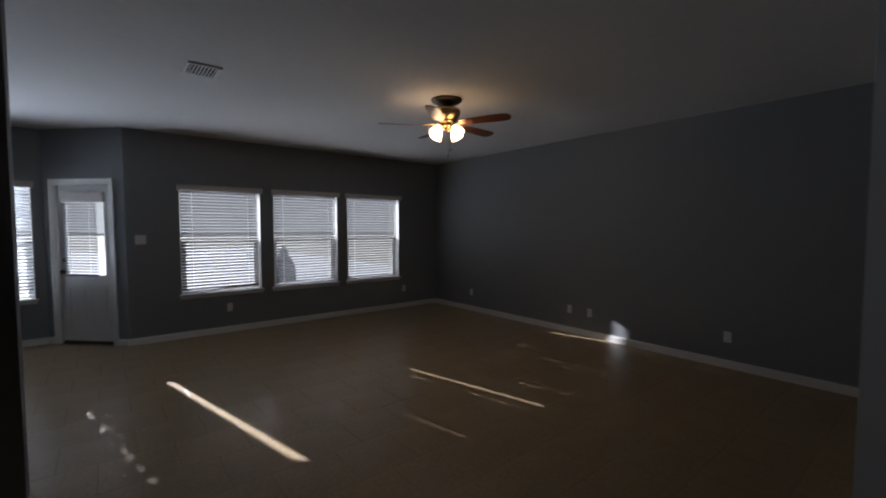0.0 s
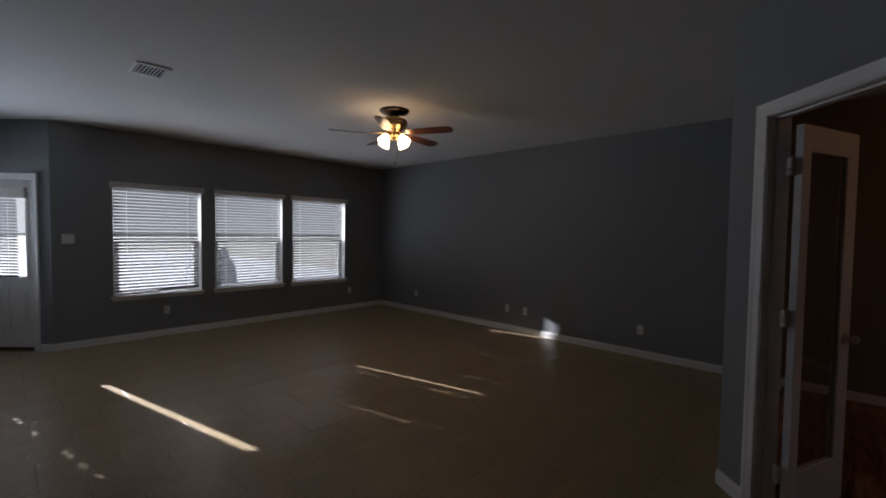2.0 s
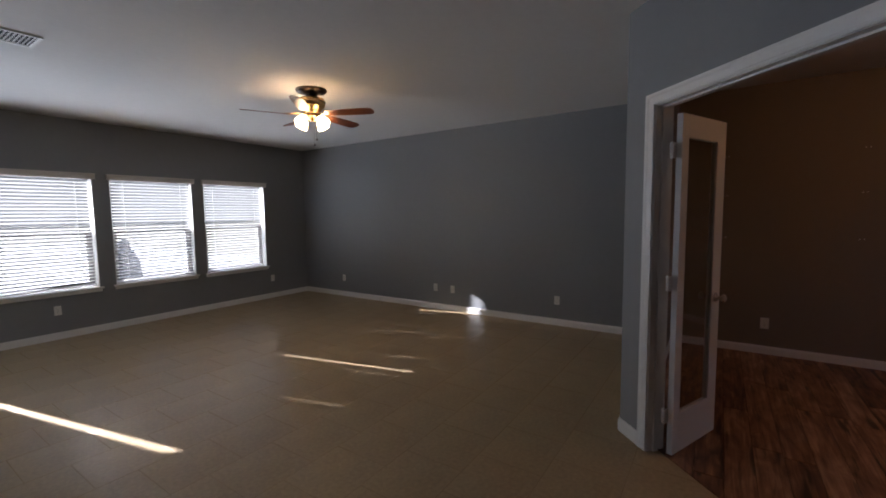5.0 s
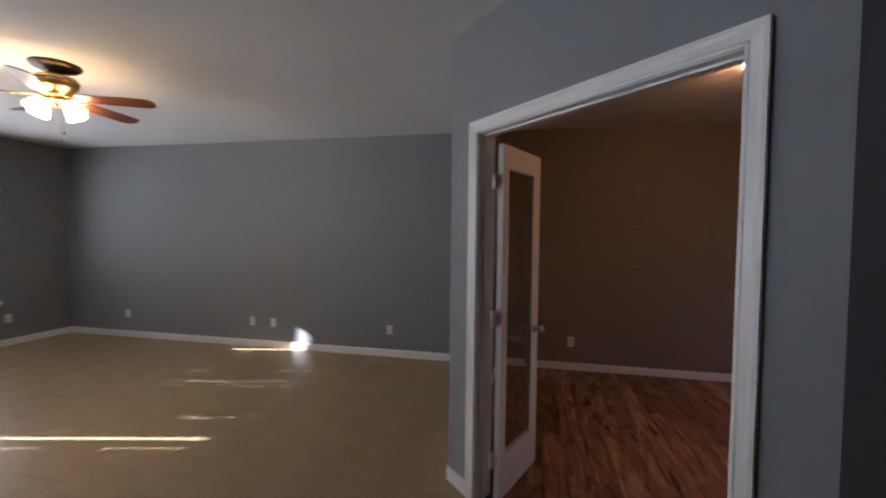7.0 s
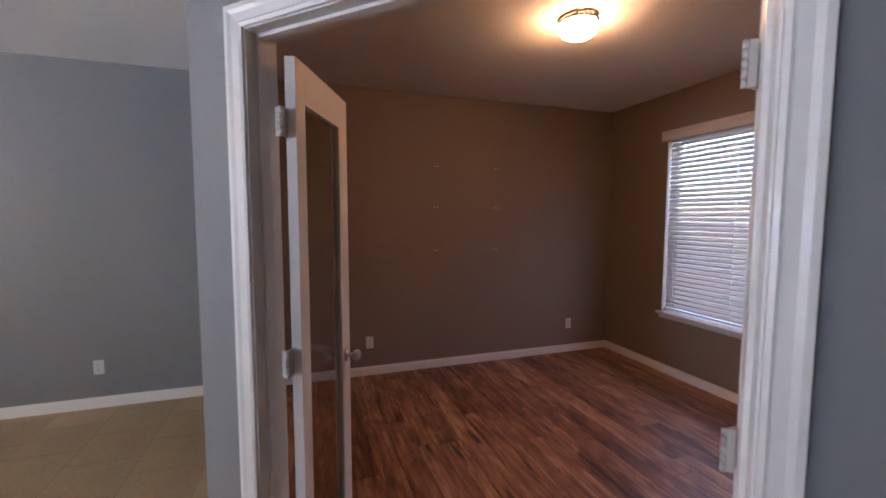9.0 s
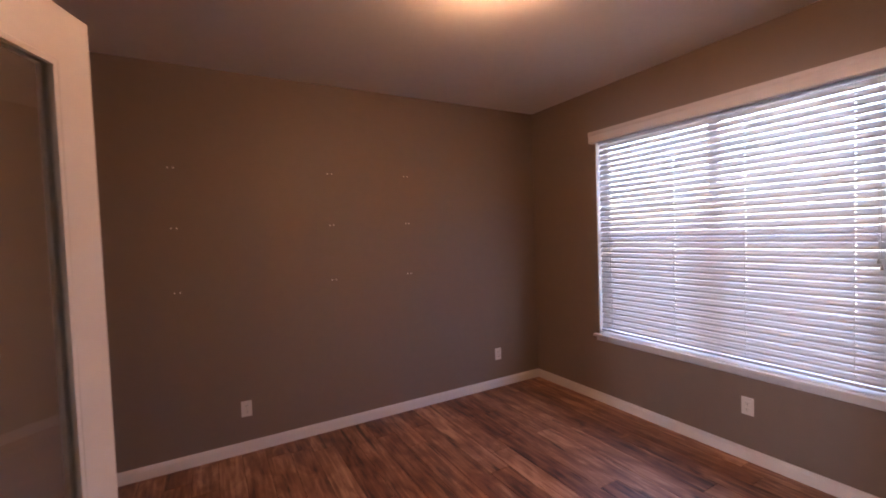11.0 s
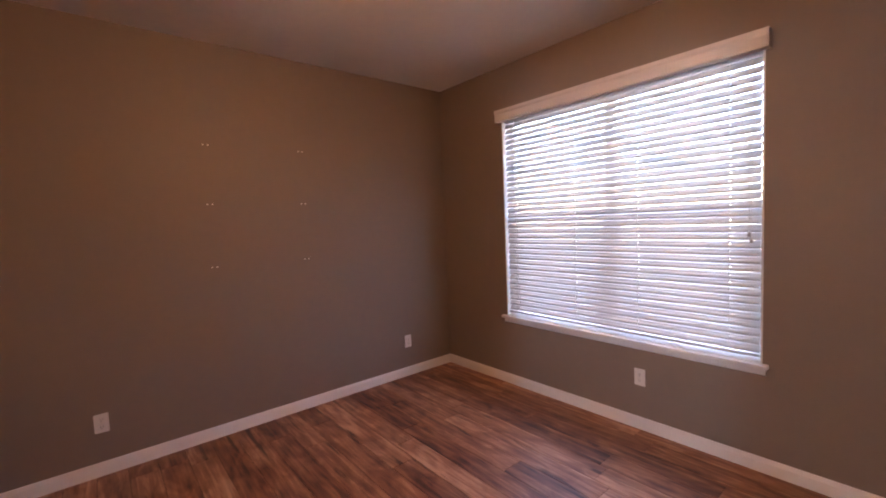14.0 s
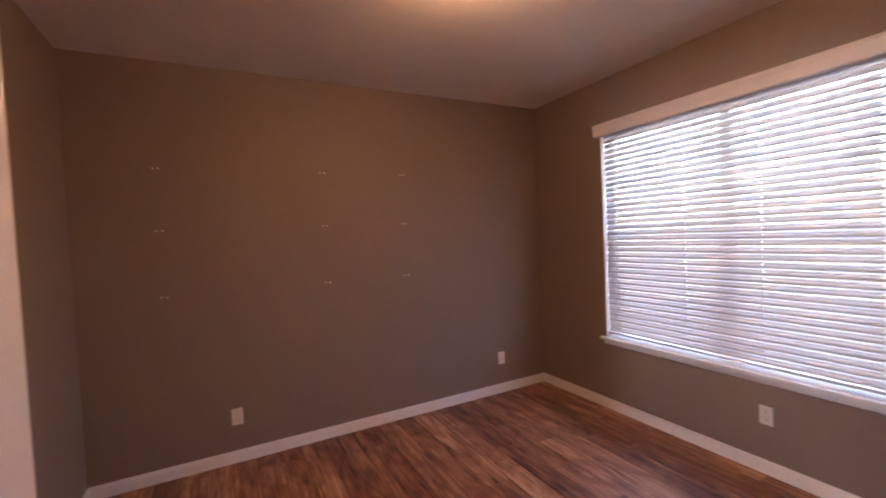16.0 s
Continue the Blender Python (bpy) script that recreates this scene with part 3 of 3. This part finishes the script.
# ---- doors ----
def glazed_leaf(m, turn, width, height, label, jamb):
    """A single-lite door leaf: hinge at the origin, u towards the lock; thickness towards -v before it turns."""
    d = thing("glazed_door", m @ pose(0, 0, 0, 0, 0, turn), label, "door", "study double doors")
    t = 0.035
    side, top, low = 0.098, 0.120, 0.235
    stile = bmesh.new()
    for a, b in ((0.034, side + 0.012), (width - side, width)):
        add_box(stile, (a, -t, 0), (b, 0, height), bevel=0.002)
    add_box(stile, (side + 0.012, -t, 0), (width - side, 0, low)), add_box(stile, (side + 0.012, -t, height - top), (width - side, 0, height))
    part("leaf_frame", stile, DOOR_PAINT, d)
    bead = bmesh.new()
    for v0, v1 in ((-t + 0.001, -t + 0.011), (-0.011, -0.001)):
        add_box(bead, (side, v0, low), (side + 0.012, v1, height - top)), add_box(bead, (width - side - 0.012, v0, low), (width - side, v1, height - top))
        add_box(bead, (side + 0.012, v0, low), (width - side - 0.012, v1, low + 0.012)), add_box(bead, (side + 0.012, v0, height - top - 0.012), (width - side - 0.012, v1, height - top))
    part("glazing_bead", bead, DOOR_PAINT, d)
    part("pane", box((side + 0.002, -t / 2 - 0.003, low + 0.002), (width - side - 0.002, -t / 2 + 0.003, height - top - 0.002)), GLASS, d)
    for s in (-1, 1):
        base = pose(width - 0.06, -t if s < 0 else 0, 0.925, 90 if s < 0 else -90)
        k = part("door_knob", lathe([(0.030, 0), (0.031, 0.004), (0.024, 0.009), (0.011, 0.012), (0.010, 0.030), (0.020, 0.036), (0.026, 0.046), (0.025, 0.056), (0.016, 0.063), (0.0, 0.065)], base, 20), NICKEL, d, "satin nickel knob")
    for z in (0.20, 1.02, 1.80):
        hinge = bmesh.new()
        add_box(hinge, (0.0, -0.004, z), (0.024 if jamb > 0 else 0.017, 0.0, z + 0.09), pose(0, 0, 0, 0, 0, jamb - turn))
        add_box(hinge, (0.0, -0.004, z), (0.0338, 0.0, z + 0.09))
        for k in range(5):
            add_rod(hinge, (-0.004, 0.0, z + 0.0185 * k), (-0.004, 0.0, z + 0.0185 * k + 0.016), 0.006, 10)
        part("hinge", hinge, STEEL, d)
    return d


LEAF_H = 2.055
# both leaves swing into the study on wide-throw hinges
hx, hy = on_diag(1.482, 0.061)
glazed_leaf(pose(hx, hy, FLOOR + 0.012), -22.5, 0.580, LEAF_H, "white single-pane glazed door standing open into the study", 45)
hx, hy = on_diag(0.282, 0.106)
glazed_leaf(pose(hx, hy, FLOOR + 0.012), -86, 0.580, LEAF_H, "white glazed door swung back beside the study wall", -135)

gm, _ = along(*GARDEN_A, *GARDEN_B)
casing("casing_garden_door", gm, GARDEN_S[0] + 0.006, GARDEN_S[1] - 0.006, 2.044)
jambs("jamb_garden_door", gm, GARDEN_S[0], GARDEN_S[1], 2.05, 0.0005, OUTER - 0.0005, 0.085)


def garden_door():
    """A steel door with a half lite over two panels; its own small blind hangs on the inside."""
    width, height, t = GARDEN_S[1] - GARDEN_S[0] - 0.044, 2.036, 0.044
    d = thing("garden_door", gm @ pose(GARDEN_S[0] + 0.022, 0.040, FLOOR + 0.010), "closed white half-glazed garden door with two panels", "door")
    g0, g1, z0, z1 = 0.085, width - 0.085, 0.880, 1.880
    leaf = bmesh.new()
    add_box(leaf, (0, 0, 0), (g0, t, height)), add_box(leaf, (g1, 0, 0), (width, t, height))
    add_box(leaf, (g0, 0, 0), (g1, t, z0)), add_box(leaf, (g0, 0, z1), (g1, t, height))
    part("leaf", leaf, DOOR_PAINT, d)
    trim = bmesh.new()
    for a, b, c, e in ((g0 - 0.018, g0 + 0.012, z0 - 0.018, z1 + 0.018), (g1 - 0.012, g1 + 0.018, z0 - 0.018, z1 + 0.018)):
        add_box(trim, (a, -0.010, c), (b, 0.0, e), bevel=0.003)
    for c, e in ((z0 - 0.018, z0 + 0.012), (z1 - 0.012, z1 + 0.018)):
        add_box(trim, (g0 + 0.012, -0.010, c), (g1 - 0.012, 0.0, e), bevel=0.003)
    part("glazing_frame", trim, DOOR_PAINT, d)
    pane = part("pane", box((g0, 0.018, z0), (g1, 0.024, z1)), GLASS, d)
    pane.visible_shadow = False
    for a, b in ((0.10, width / 2 - 0.04), (width / 2 + 0.04, width - 0.10)):
        panel = bmesh.new()
        for x0, x1, y0, y1 in ((a, b, 0.16, 0.175), (a, b, 0.725, 0.74), (a, a + 0.015, 0.175, 0.725), (b - 0.015, b, 0.175, 0.725)):
            add_box(panel, (x0, -0.006, y0), (x1, 0.0, y1), bevel=0.002)
        add_box(panel, (a + 0.035, -0.005, 0.21), (b - 0.035, 0.0, 0.69), bevel=0.002)
        part("panel", panel, DOOR_PAINT, d)
    part("door_knob", lathe([(0.030, 0), (0.030, 0.005), (0.012, 0.012), (0.011, 0.032), (0.024, 0.040), (0.027, 0.052), (0.018, 0.062), (0.0, 0.064)], pose(0.055, 0, 0.93, 90), 18), BRONZE, d, "dark bronze knob")
    part("deadbolt", lathe([(0.028, 0), (0.027, 0.010), (0.010, 0.014), (0.0, 0.015)], pose(0.055, 0, 1.08, 90), 18), BRONZE, d, "dark bronze deadbolt")
    for z in (0.20, 0.95, 1.72):
        h = bmesh.new()
        add_rod(h, (width + 0.006, -0.006, z), (width + 0.006, -0.006, z + 0.1), 0.007, 10)
        add_box(h, (width - 0.02, -0.003, z), (width + 0.012, 0.0, z + 0.1))
        part("hinge", h, BRASS, d)
    part("sweep", box((0, -0.006, -0.004), (width, -0.0005, 0.03)), BRONZE, d, "dark door sweep")
    b = thing("door_blind", gm @ pose(GARDEN_S[0] + 0.022, 0.040, FLOOR + 0.010), "small white blind hanging askew on the garden door", "blind", "faux-wood window blinds")
    top = z1 - 0.060
    part("headrail", box((g0 - 0.015, -0.055, top), (g1 + 0.015, -0.011, top + 0.130), bevel=0.004), VALANCE_WHITE, b)
    length = g1 - g0 - 0.086
    me, z, k = None, top - 0.022, 0
    while z > z0 + 0.005:
        at = pose(g0 - 0.008 + 0.0005 * k, -0.033, z, -33, 0.25, 0)
        if me is None:
            ob = part("slat", slat_mesh(length, (length * 0.18, length * 0.82), 0.042, hole=0), BLIND_SHADED, b)
            ob.matrix_basis, me = at, ob.data
        else:
            shared("slat", me, b, at)
        z -= 0.036
        k += 1
    part("bottom_rail", box((g0 + 0.018, -0.053, z), (g0 + 0.018 + length, -0.013, z + 0.016), bevel=0.003), BLIND_WHITE, b)
    for f in (0.18, 0.82):
        c = bmesh.new()
        for v in (-0.055, -0.012):
            add_box(c, (g0 + length * f - 0.001, v - 0.0006, z), (g0 + length * f + 0.001, v + 0.0006, top))
        part("ladder_cord", c, CORD, b)


garden_door()
bm = box((GARDEN_S[0] + 0.019, 0.002, FLOOR + 0.001), (GARDEN_S[1] - 0.019, OUTER + 0.03, FLOOR + 0.0085), gm, 0.002)
tagged(mesh_object("threshold", bm, BRONZE), "dark metal threshold under the garden door", "threshold", kind="structure")


# ---- lamps and fittings ----
def ceiling_fan(x, y, first):
    f = thing("ceiling_fan", pose(x, y, H), "brass ceiling fan with reddish wooden blades and four lit shades", "ceiling fan")
    part("canopy", lathe([(0.0, 0.0), (0.150, 0.0), (0.152, -0.010), (0.140, -0.026), (0.090, -0.040), (0.045, -0.052), (0.040, -0.075)], steps=36), BRONZE, f, "dark bronze canopy")
    part("motor_housing", lathe([(0.040, -0.070), (0.085, -0.078), (0.122, -0.092), (0.132, -0.112), (0.132, -0.150), (0.120, -0.172), (0.100, -0.190), (0.084, -0.215), (0.080, -0.232), (0.060, -0.236)], steps=36), BRASS, f)
    band = bmesh.new()
    add_lathe(band, [(0.1325, -0.116), (0.136, -0.120), (0.136, -0.126), (0.1325, -0.130)], steps=36)
    part("housing_band", band, BRONZE, f, "dark bronze band")
    for k in range(5):
        turn = pose(0, 0, 0, 0, 0, first + 72 * k)
        iron = bmesh.new()
        add_box(iron, (0.070, -0.016, -0.246), (0.170, 0.016, -0.238), turn, 0.002)
        add_box(iron, (0.160, -0.045, -0.2475), (0.245, 0.045, -0.2415), turn @ pose(0, 0, 0, -10, 0, 0), 0.002)
        for yy in (-0.028, 0, 0.028):
            add_lathe(iron, [(0.007, -0.262), (0.007, -0.256)], turn @ pose(0.225, yy, 0.0), 8)
        arm = part("blade_iron", iron, BRASS, f, "brass blade bracket")
        blade = bmesh.new()
        edge = [(0.185, -0.050), (0.30, -0.058), (0.50, -0.066), (0.600, -0.066), (0.640, -0.052), (0.655, -0.025), (0.658, 0.0)]
        ring = edge + [(a, -b) for a, b in edge[-2::-1]]
        low = [blade.verts.new((a, b, -0.2545)) for a, b in ring]
        up = [blade.verts.new((a, b, -0.2485)) for a, b in ring]
        blade.faces.new(low[::-1]), blade.faces.new(up)
        for i in range(len(ring)):
            j = (i + 1) % len(ring)
            blade.faces.new((low[i], low[j], up[j], up[i]))
        ob = part("blade", blade, BLADE, f, "reddish-brown wooden blade")
        ob.matrix_basis = turn @ pose(0, 0, 0, -12, 0, 0)
    part("light_kit", lathe([(0.055, -0.230), (0.064, -0.240), (0.060, -0.262), (0.044, -0.280), (0.030, -0.296), (0.012, -0.310), (0.0, -0.312)], steps=28), BRASS, f)
    for k in range(4):
        turn = pose(0, 0, 0, 0, 0, 6 + 90 * k)
        hold = bmesh.new()
        add_rod(hold, turn @ Vector((0.045, 0, -0.255)), turn @ Vector((0.085, 0, -0.262)), 0.009, 10)
        add_lathe(hold, [(0.020, 0.012), (0.026, 0.0), (0.027, -0.020), (0.022, -0.024)], turn @ pose(0.088, 0, -0.264, 0, -38, 0), 16)
        part("lamp_holder", hold, BRASS, f)
        part("shade", lathe([(0.022, -0.012), (0.034, -0.030), (0.046, -0.055), (0.054, -0.085), (0.062, -0.108), (0.058, -0.108), (0.046, -0.080), (0.030, -0.040), (0.012, -0.016)],
                            turn @ pose(0.090, 0, -0.266, 0, -38, 0), 24), FAN_GLASS, f, "lit frosted glass tulip shade")
    for dx, dy, low in ((0.02, -0.035, -0.475), (0.045, 0.03, -0.520)):
        c = bmesh.new()
        add_rod(c, (dx, dy, -0.290), (dx, dy, low), 0.0012, 6)
        add_lathe(c, [(0.002, 0.0), (0.007, -0.008), (0.008, -0.018), (0.004, -0.026)], pose(dx, dy, low), 10)
        part("pull_chain", c, BRONZE, f)
    return f


ceiling_fan(2.545, 3.33, 8)

dome = thing("ceiling_lamp", pose(3.27, -1.56, H), "lit flush dome lamp with a metal rim", "ceiling lamp")
part("base", lathe([(0.0, 0.0), (0.114, 0.0), (0.119, -0.008), (0.119, -0.030), (0.108, -0.038), (0.0, -0.038)], steps=40), NICKEL, dome, "satin nickel rim")
part("dome_glass", lathe([(0.105, -0.036), (0.115, -0.050), (0.114, -0.070), (0.100, -0.092), (0.072, -0.110), (0.038, -0.119), (0.0, -0.122)], steps=40), DOME_GLASS, dome, "glowing frosted glass dome")

vent = thing("ceiling_vent", pose(0.548, 3.955, H), "white slotted ceiling air vent", "air vent")
fr = bmesh.new()
for a, c, d, e in ((-0.12, -0.14, 0.12, -0.118), (-0.12, 0.118, 0.12, 0.14), (-0.12, -0.118, -0.098, 0.118), (0.098, -0.118, 0.12, 0.118)):
    add_box(fr, (a, c, -0.012), (d, e, 0.0), bevel=0.003)
part("frame", fr, TRIM_PAINT, vent)
# A flat black sheet paints the dark of the duct.
part("backing", box((-0.098, -0.118, -0.003), (0.098, 0.118, -0.0005)), SLOT_SHADE, vent, "flat black sheet painting the shade of the duct")
for k in range(8):
    part("slat", box((-0.010, -0.118, -0.001), (0.010, 0.118, 0.001), pose(-0.084 + 0.024 * k, 0, -0.008, 0, -34, 0)), TRIM_PAINT, vent)


def wall_plate(m, kind):
    """An outlet or switch plate on a wall: u across, -v out of the wall."""
    label = {"outlet": "white duplex outlet plate on the wall", "switch": "white two-gang light switch plate", "cable": "white cable socket plate on the wall"}[kind]
    w = thing({"outlet": "wall_outlet", "switch": "light_switch", "cable": "cable_socket"}[kind], m, label, {"outlet": "outlet", "switch": "light switch", "cable": "socket"}[kind], "white wall plates")
    wide = 0.058 if kind == "switch" else 0.036
    part("plate", box((-wide, -0.006, -0.058), (wide, 0.0, 0.058), bevel=0.0025), PLATE, w)
    if kind == "outlet":
        for z in (-0.021, 0.021):
            face = part("receptacle", box((-0.016, -0.0085, z - 0.014), (0.016, -0.0055, z + 0.014), bevel=0.001), PLATE, w)
            # Raised black blocks; the dark of the slots is in their colour.
            slots = bmesh.new()
            add_box(slots, (-0.008, -0.0092, z - 0.002), (-0.006, -0.0083, z + 0.007)), add_box(slots, (0.006, -0.0092, z - 0.002), (0.008, -0.0083, z + 0.006))
            add_box(slots, (-0.002, -0.0092, z - 0.010), (0.002, -0.0083, z - 0.006))
            part("slots", slots, SLOT_SHADE, face)
    elif kind == "cable":
        part("connector", lathe([(0.007, 0), (0.007, 0.010), (0.003, 0.011), (0.0, 0.011)], pose(0, -0.0055, 0, 90), 12), NICKEL, w, "threaded cable connector")
    else:
        for u in (-0.023, 0.023):
            part("toggle", box((u - 0.005, -0.016, -0.006), (u + 0.005, -0.005, 0.012), bevel=0.001), PLATE, w)
    part("screw", lathe([(0.003, 0), (0.0025, 0.001), (0.0, 0.001)], pose(0, -0.006, 0.047 if kind == "switch" else 0.0, 90), 8), NICKEL, w)
    return w


for x, z in ((1.285, 0.342), (4.300, 0.342)):
    wall_plate(pose(x, NORTH, z), "outlet")
wall_plate(pose(0.262, NORTH, 1.336), "switch")
for y, z, kind in ((5.675, 0.320, "outlet"), (3.606, 0.322, "outlet"), (3.287, 0.316, "cable"), (1.645, 0.316, "outlet"), (-0.549, 0.308, "outlet"), (-2.833, 0.316, "outlet")):
    wall_plate(pose(EAST, y, z, 0, 0, -90), kind)
wall_plate(pose(3.098, SOUTH, 0.344, 0, 0, 180), "outlet")

# old screw anchors in rows on the study wall
for y in (-0.162, -1.229, -1.891):
    for z in (2.043, 1.634, 1.195):
        for dy in (-0.020, 0.012):
            a = mesh_object("wall_anchor", lathe([(0.0055, 0.0), (0.0055, 0.002), (0.003, 0.003), (0.0, 0.003)], steps=10), ANCHOR)
            a.matrix_basis = pose(EAST, y + dy, z, 0, -90, 0)
            tagged(a, "small white plastic screw anchor on the taupe wall", "wall anchor", "screw anchors on the study wall")

# a covered grill on the patio
g = thing("covered_grill", pose(2.66, 8.6, -0.06), "tall garden grill under a dark cover on the patio", "grill")
cover = bmesh.new()
rings = []
for z, r, sx in ((0.0, 0.27, 1.0), (0.5, 0.26, 1.0), (0.78, 0.24, 0.95), (0.92, 0.19, 0.9), (1.00, 0.12, 0.9), (1.12, 0.10, 0.9), (1.18, 0.04, 1.0)):
    rings.append([cover.verts.new((r * sx * math.cos(a) * (1 + 0.05 * math.sin(5 * a)), r * math.sin(a) * (1 + 0.05 * math.sin(5 * a)), z)) for a in (2 * math.pi * k / 30 for k in range(30))])
for a, b in zip(rings, rings[1:]):
    for k in range(30):
        cover.faces.new((a[k], a[(k + 1) % 30], b[(k + 1) % 30], b[k])).smooth = True
cover.faces.new(rings[0][::-1]), cover.faces.new(rings[-1])
part("cover", cover, TARP, g)

# ---- floors ----
bm = box((WEST, SOUTH, -0.05), (EAST, NOOK, -0.0013))
floor = tagged(mesh_object("floor", bm, GROUT), "beige ceramic tile floor with brown grout", "floor", kind="structure")
floor.location.z = FLOOR
CUT = 2.385  # the seam between tile and planks, x - y


def clip(bm, point, normal):
    """Cuts away the side that the normal points to, and closes the cut."""
    bmesh.ops.bisect_plane(bm, geom=[*bm.verts, *bm.edges, *bm.faces], plane_co=point, plane_no=normal, clear_outer=True)
    edges = [e for e in bm.edges if e.is_boundary]
    if edges:
        bmesh.ops.holes_fill(bm, edges=edges)


def tile_shape(w, d, lip=0.0012, deep=0.008):
    bm = bmesh.new()
    lo = [bm.verts.new((x, y, -deep)) for x, y in ((0, 0), (w, 0), (w, d), (0, d))]
    mid = [bm.verts.new((x, y, -lip * 0.5)) for x, y in ((0, 0), (w, 0), (w, d), (0, d))]
    up = [bm.verts.new((x, y, 0)) for x, y in ((lip, lip), (w - lip, lip), (w - lip, d - lip), (lip, d - lip))]
    for a, b in ((lo, mid), (mid, up)):
        for k in range(4):
            j = (k + 1) % 4
            bm.faces.new((a[k], a[j], b[j], b[k]))
    bm.faces.new(up), bm.faces.new(lo[::-1])
    return bm


def in_tiled(x, y):
    """Whether a point lies on the tiled side."""
    if x < DIAG_A[0] + 0.05:
        return True
    return x - y < CUT if y < 0.35 else True


TILE_SIZE, JOINT = 0.412, 0.005
whole = tile_shape(TILE_SIZE - JOINT, TILE_SIZE - JOINT)
tile_mesh = bpy.data.meshes.new("tile")
whole.to_mesh(tile_mesh)
whole.free()
tile_mesh.materials.append(TILE)
spots, rest = [], bmesh.new()
rng = random.Random(4)
rows = range(math.floor((SOUTH - 2.730) / TILE_SIZE), math.ceil((NOOK - 2.730) / TILE_SIZE))
for r in rows:
    y = 2.730 + r * TILE_SIZE + JOINT / 2
    cols = range(math.floor((WEST - 0.65) / TILE_SIZE) - 1, math.ceil((EAST - 0.65) / TILE_SIZE))
    for c in cols:
        x = 0.65 + c * TILE_SIZE + (TILE_SIZE / 2 if r % 2 == 0 else 0.0) + JOINT / 2
        corners = [in_tiled(x + a, y + b) for a in (0, TILE_SIZE) for b in (0, TILE_SIZE)]
        if not any(corners):
            continue
        inside = WEST < x and x + TILE_SIZE < EAST and SOUTH < y and y + TILE_SIZE < NOOK
        if all(corners) and inside and x > -1.0 and y > -0.2:
            spots.append((x, y, rng.uniform(-0.0006, 0.0006), rng.uniform(-0.06, 0.06), rng.uniform(-0.06, 0.06)))
            continue
        piece = tile_shape(TILE_SIZE - JOINT, TILE_SIZE - JOINT)
        bmesh.ops.translate(piece, verts=piece.verts, vec=(x, y, 0))
        for p, n in (((WEST, 0, 0), (-1, 0, 0)), ((EAST, 0, 0), (1, 0, 0)), ((0, SOUTH, 0), (0, -1, 0)), ((0, NOOK, 0), (0, 1, 0))):
            clip(piece, p, n)
        if not all(corners):
            # north of the partition the tile goes on past the line of the seam
            beyond = piece.copy()
            clip(beyond, (0, 0.345, 0), (0, -1, 0))
            if beyond.faces:
                join(rest, beyond)
            else:
                beyond.free()
            clip(piece, (0, 0.345, 0), (0, 1, 0))
            clip(piece, (CUT, 0, 0), (1, -1, 0))
        if piece.faces:
            join(rest, piece)
        else:
            piece.free()
for x, y, dz, ax, ay in spots[:300]:
    shared("tile", tile_mesh, floor, pose(x, y, dz - 0.0006, ax * 0.12, ay * 0.12, 0))
for x, y, dz, ax, ay in spots[300:]:
    piece = tile_shape(TILE_SIZE - JOINT, TILE_SIZE - JOINT)
    bmesh.ops.translate(piece, verts=piece.verts, vec=(x, y, 0))
    join(rest, piece)
tagged(part("cut_tiles", rest, TILE, floor), kind="stuff")

bm = bmesh.new()
corner = [bm.verts.new((x, y, -0.0025)) for x, y in ((CUT + 0.293, 0.293), (1.49, 1.49 - CUT), (1.49, SOUTH), (EAST, SOUTH), (EAST, 0.293))]
bm.faces.new(corner)
bmesh.ops.recalc_face_normals(bm, faces=bm.faces)
if bm.faces[:][0].normal.z < 0:
    bmesh.ops.reverse_faces(bm, faces=bm.faces[:])
low = bmesh.ops.extrude_face_region(bm, geom=bm.faces[:])
bmesh.ops.translate(bm, verts=[v for v in low["geom"] if isinstance(v, bmesh.types.BMVert)], vec=(0, 0, 0.0015))
study_floor = tagged(mesh_object("floor_study", bm, GAP), "reddish-brown wooden plank floor in the study", "floor", kind="structure")
study_floor.location.z = FLOOR
PLANK_W, PLANK_L = 0.152, 1.22
rng = random.Random(11)
y = SOUTH - 0.03
while y < 0.293:
    x = 1.2 - rng.uniform(0, PLANK_L)
    while x < EAST:
        piece = tile_shape(PLANK_L - 0.0024, PLANK_W - 0.0024, 0.0014, 0.003)
        bmesh.ops.translate(piece, verts=piece.verts, vec=(x, y, 0.0045))
        for p, n in (((1.49, 0, 0), (-1, 0, 0)), ((EAST, 0, 0), (1, 0, 0)), ((0, SOUTH, 0), (0, -1, 0)), ((0, 0.293, 0), (0, 1, 0)), ((CUT, 0, 0), (-1, 1, 0))):
            clip(piece, p, n)
        if piece.faces:
            part("plank", piece, PLANK, study_floor)
        else:
            piece.free()
        x += PLANK_L
    y += PLANK_W
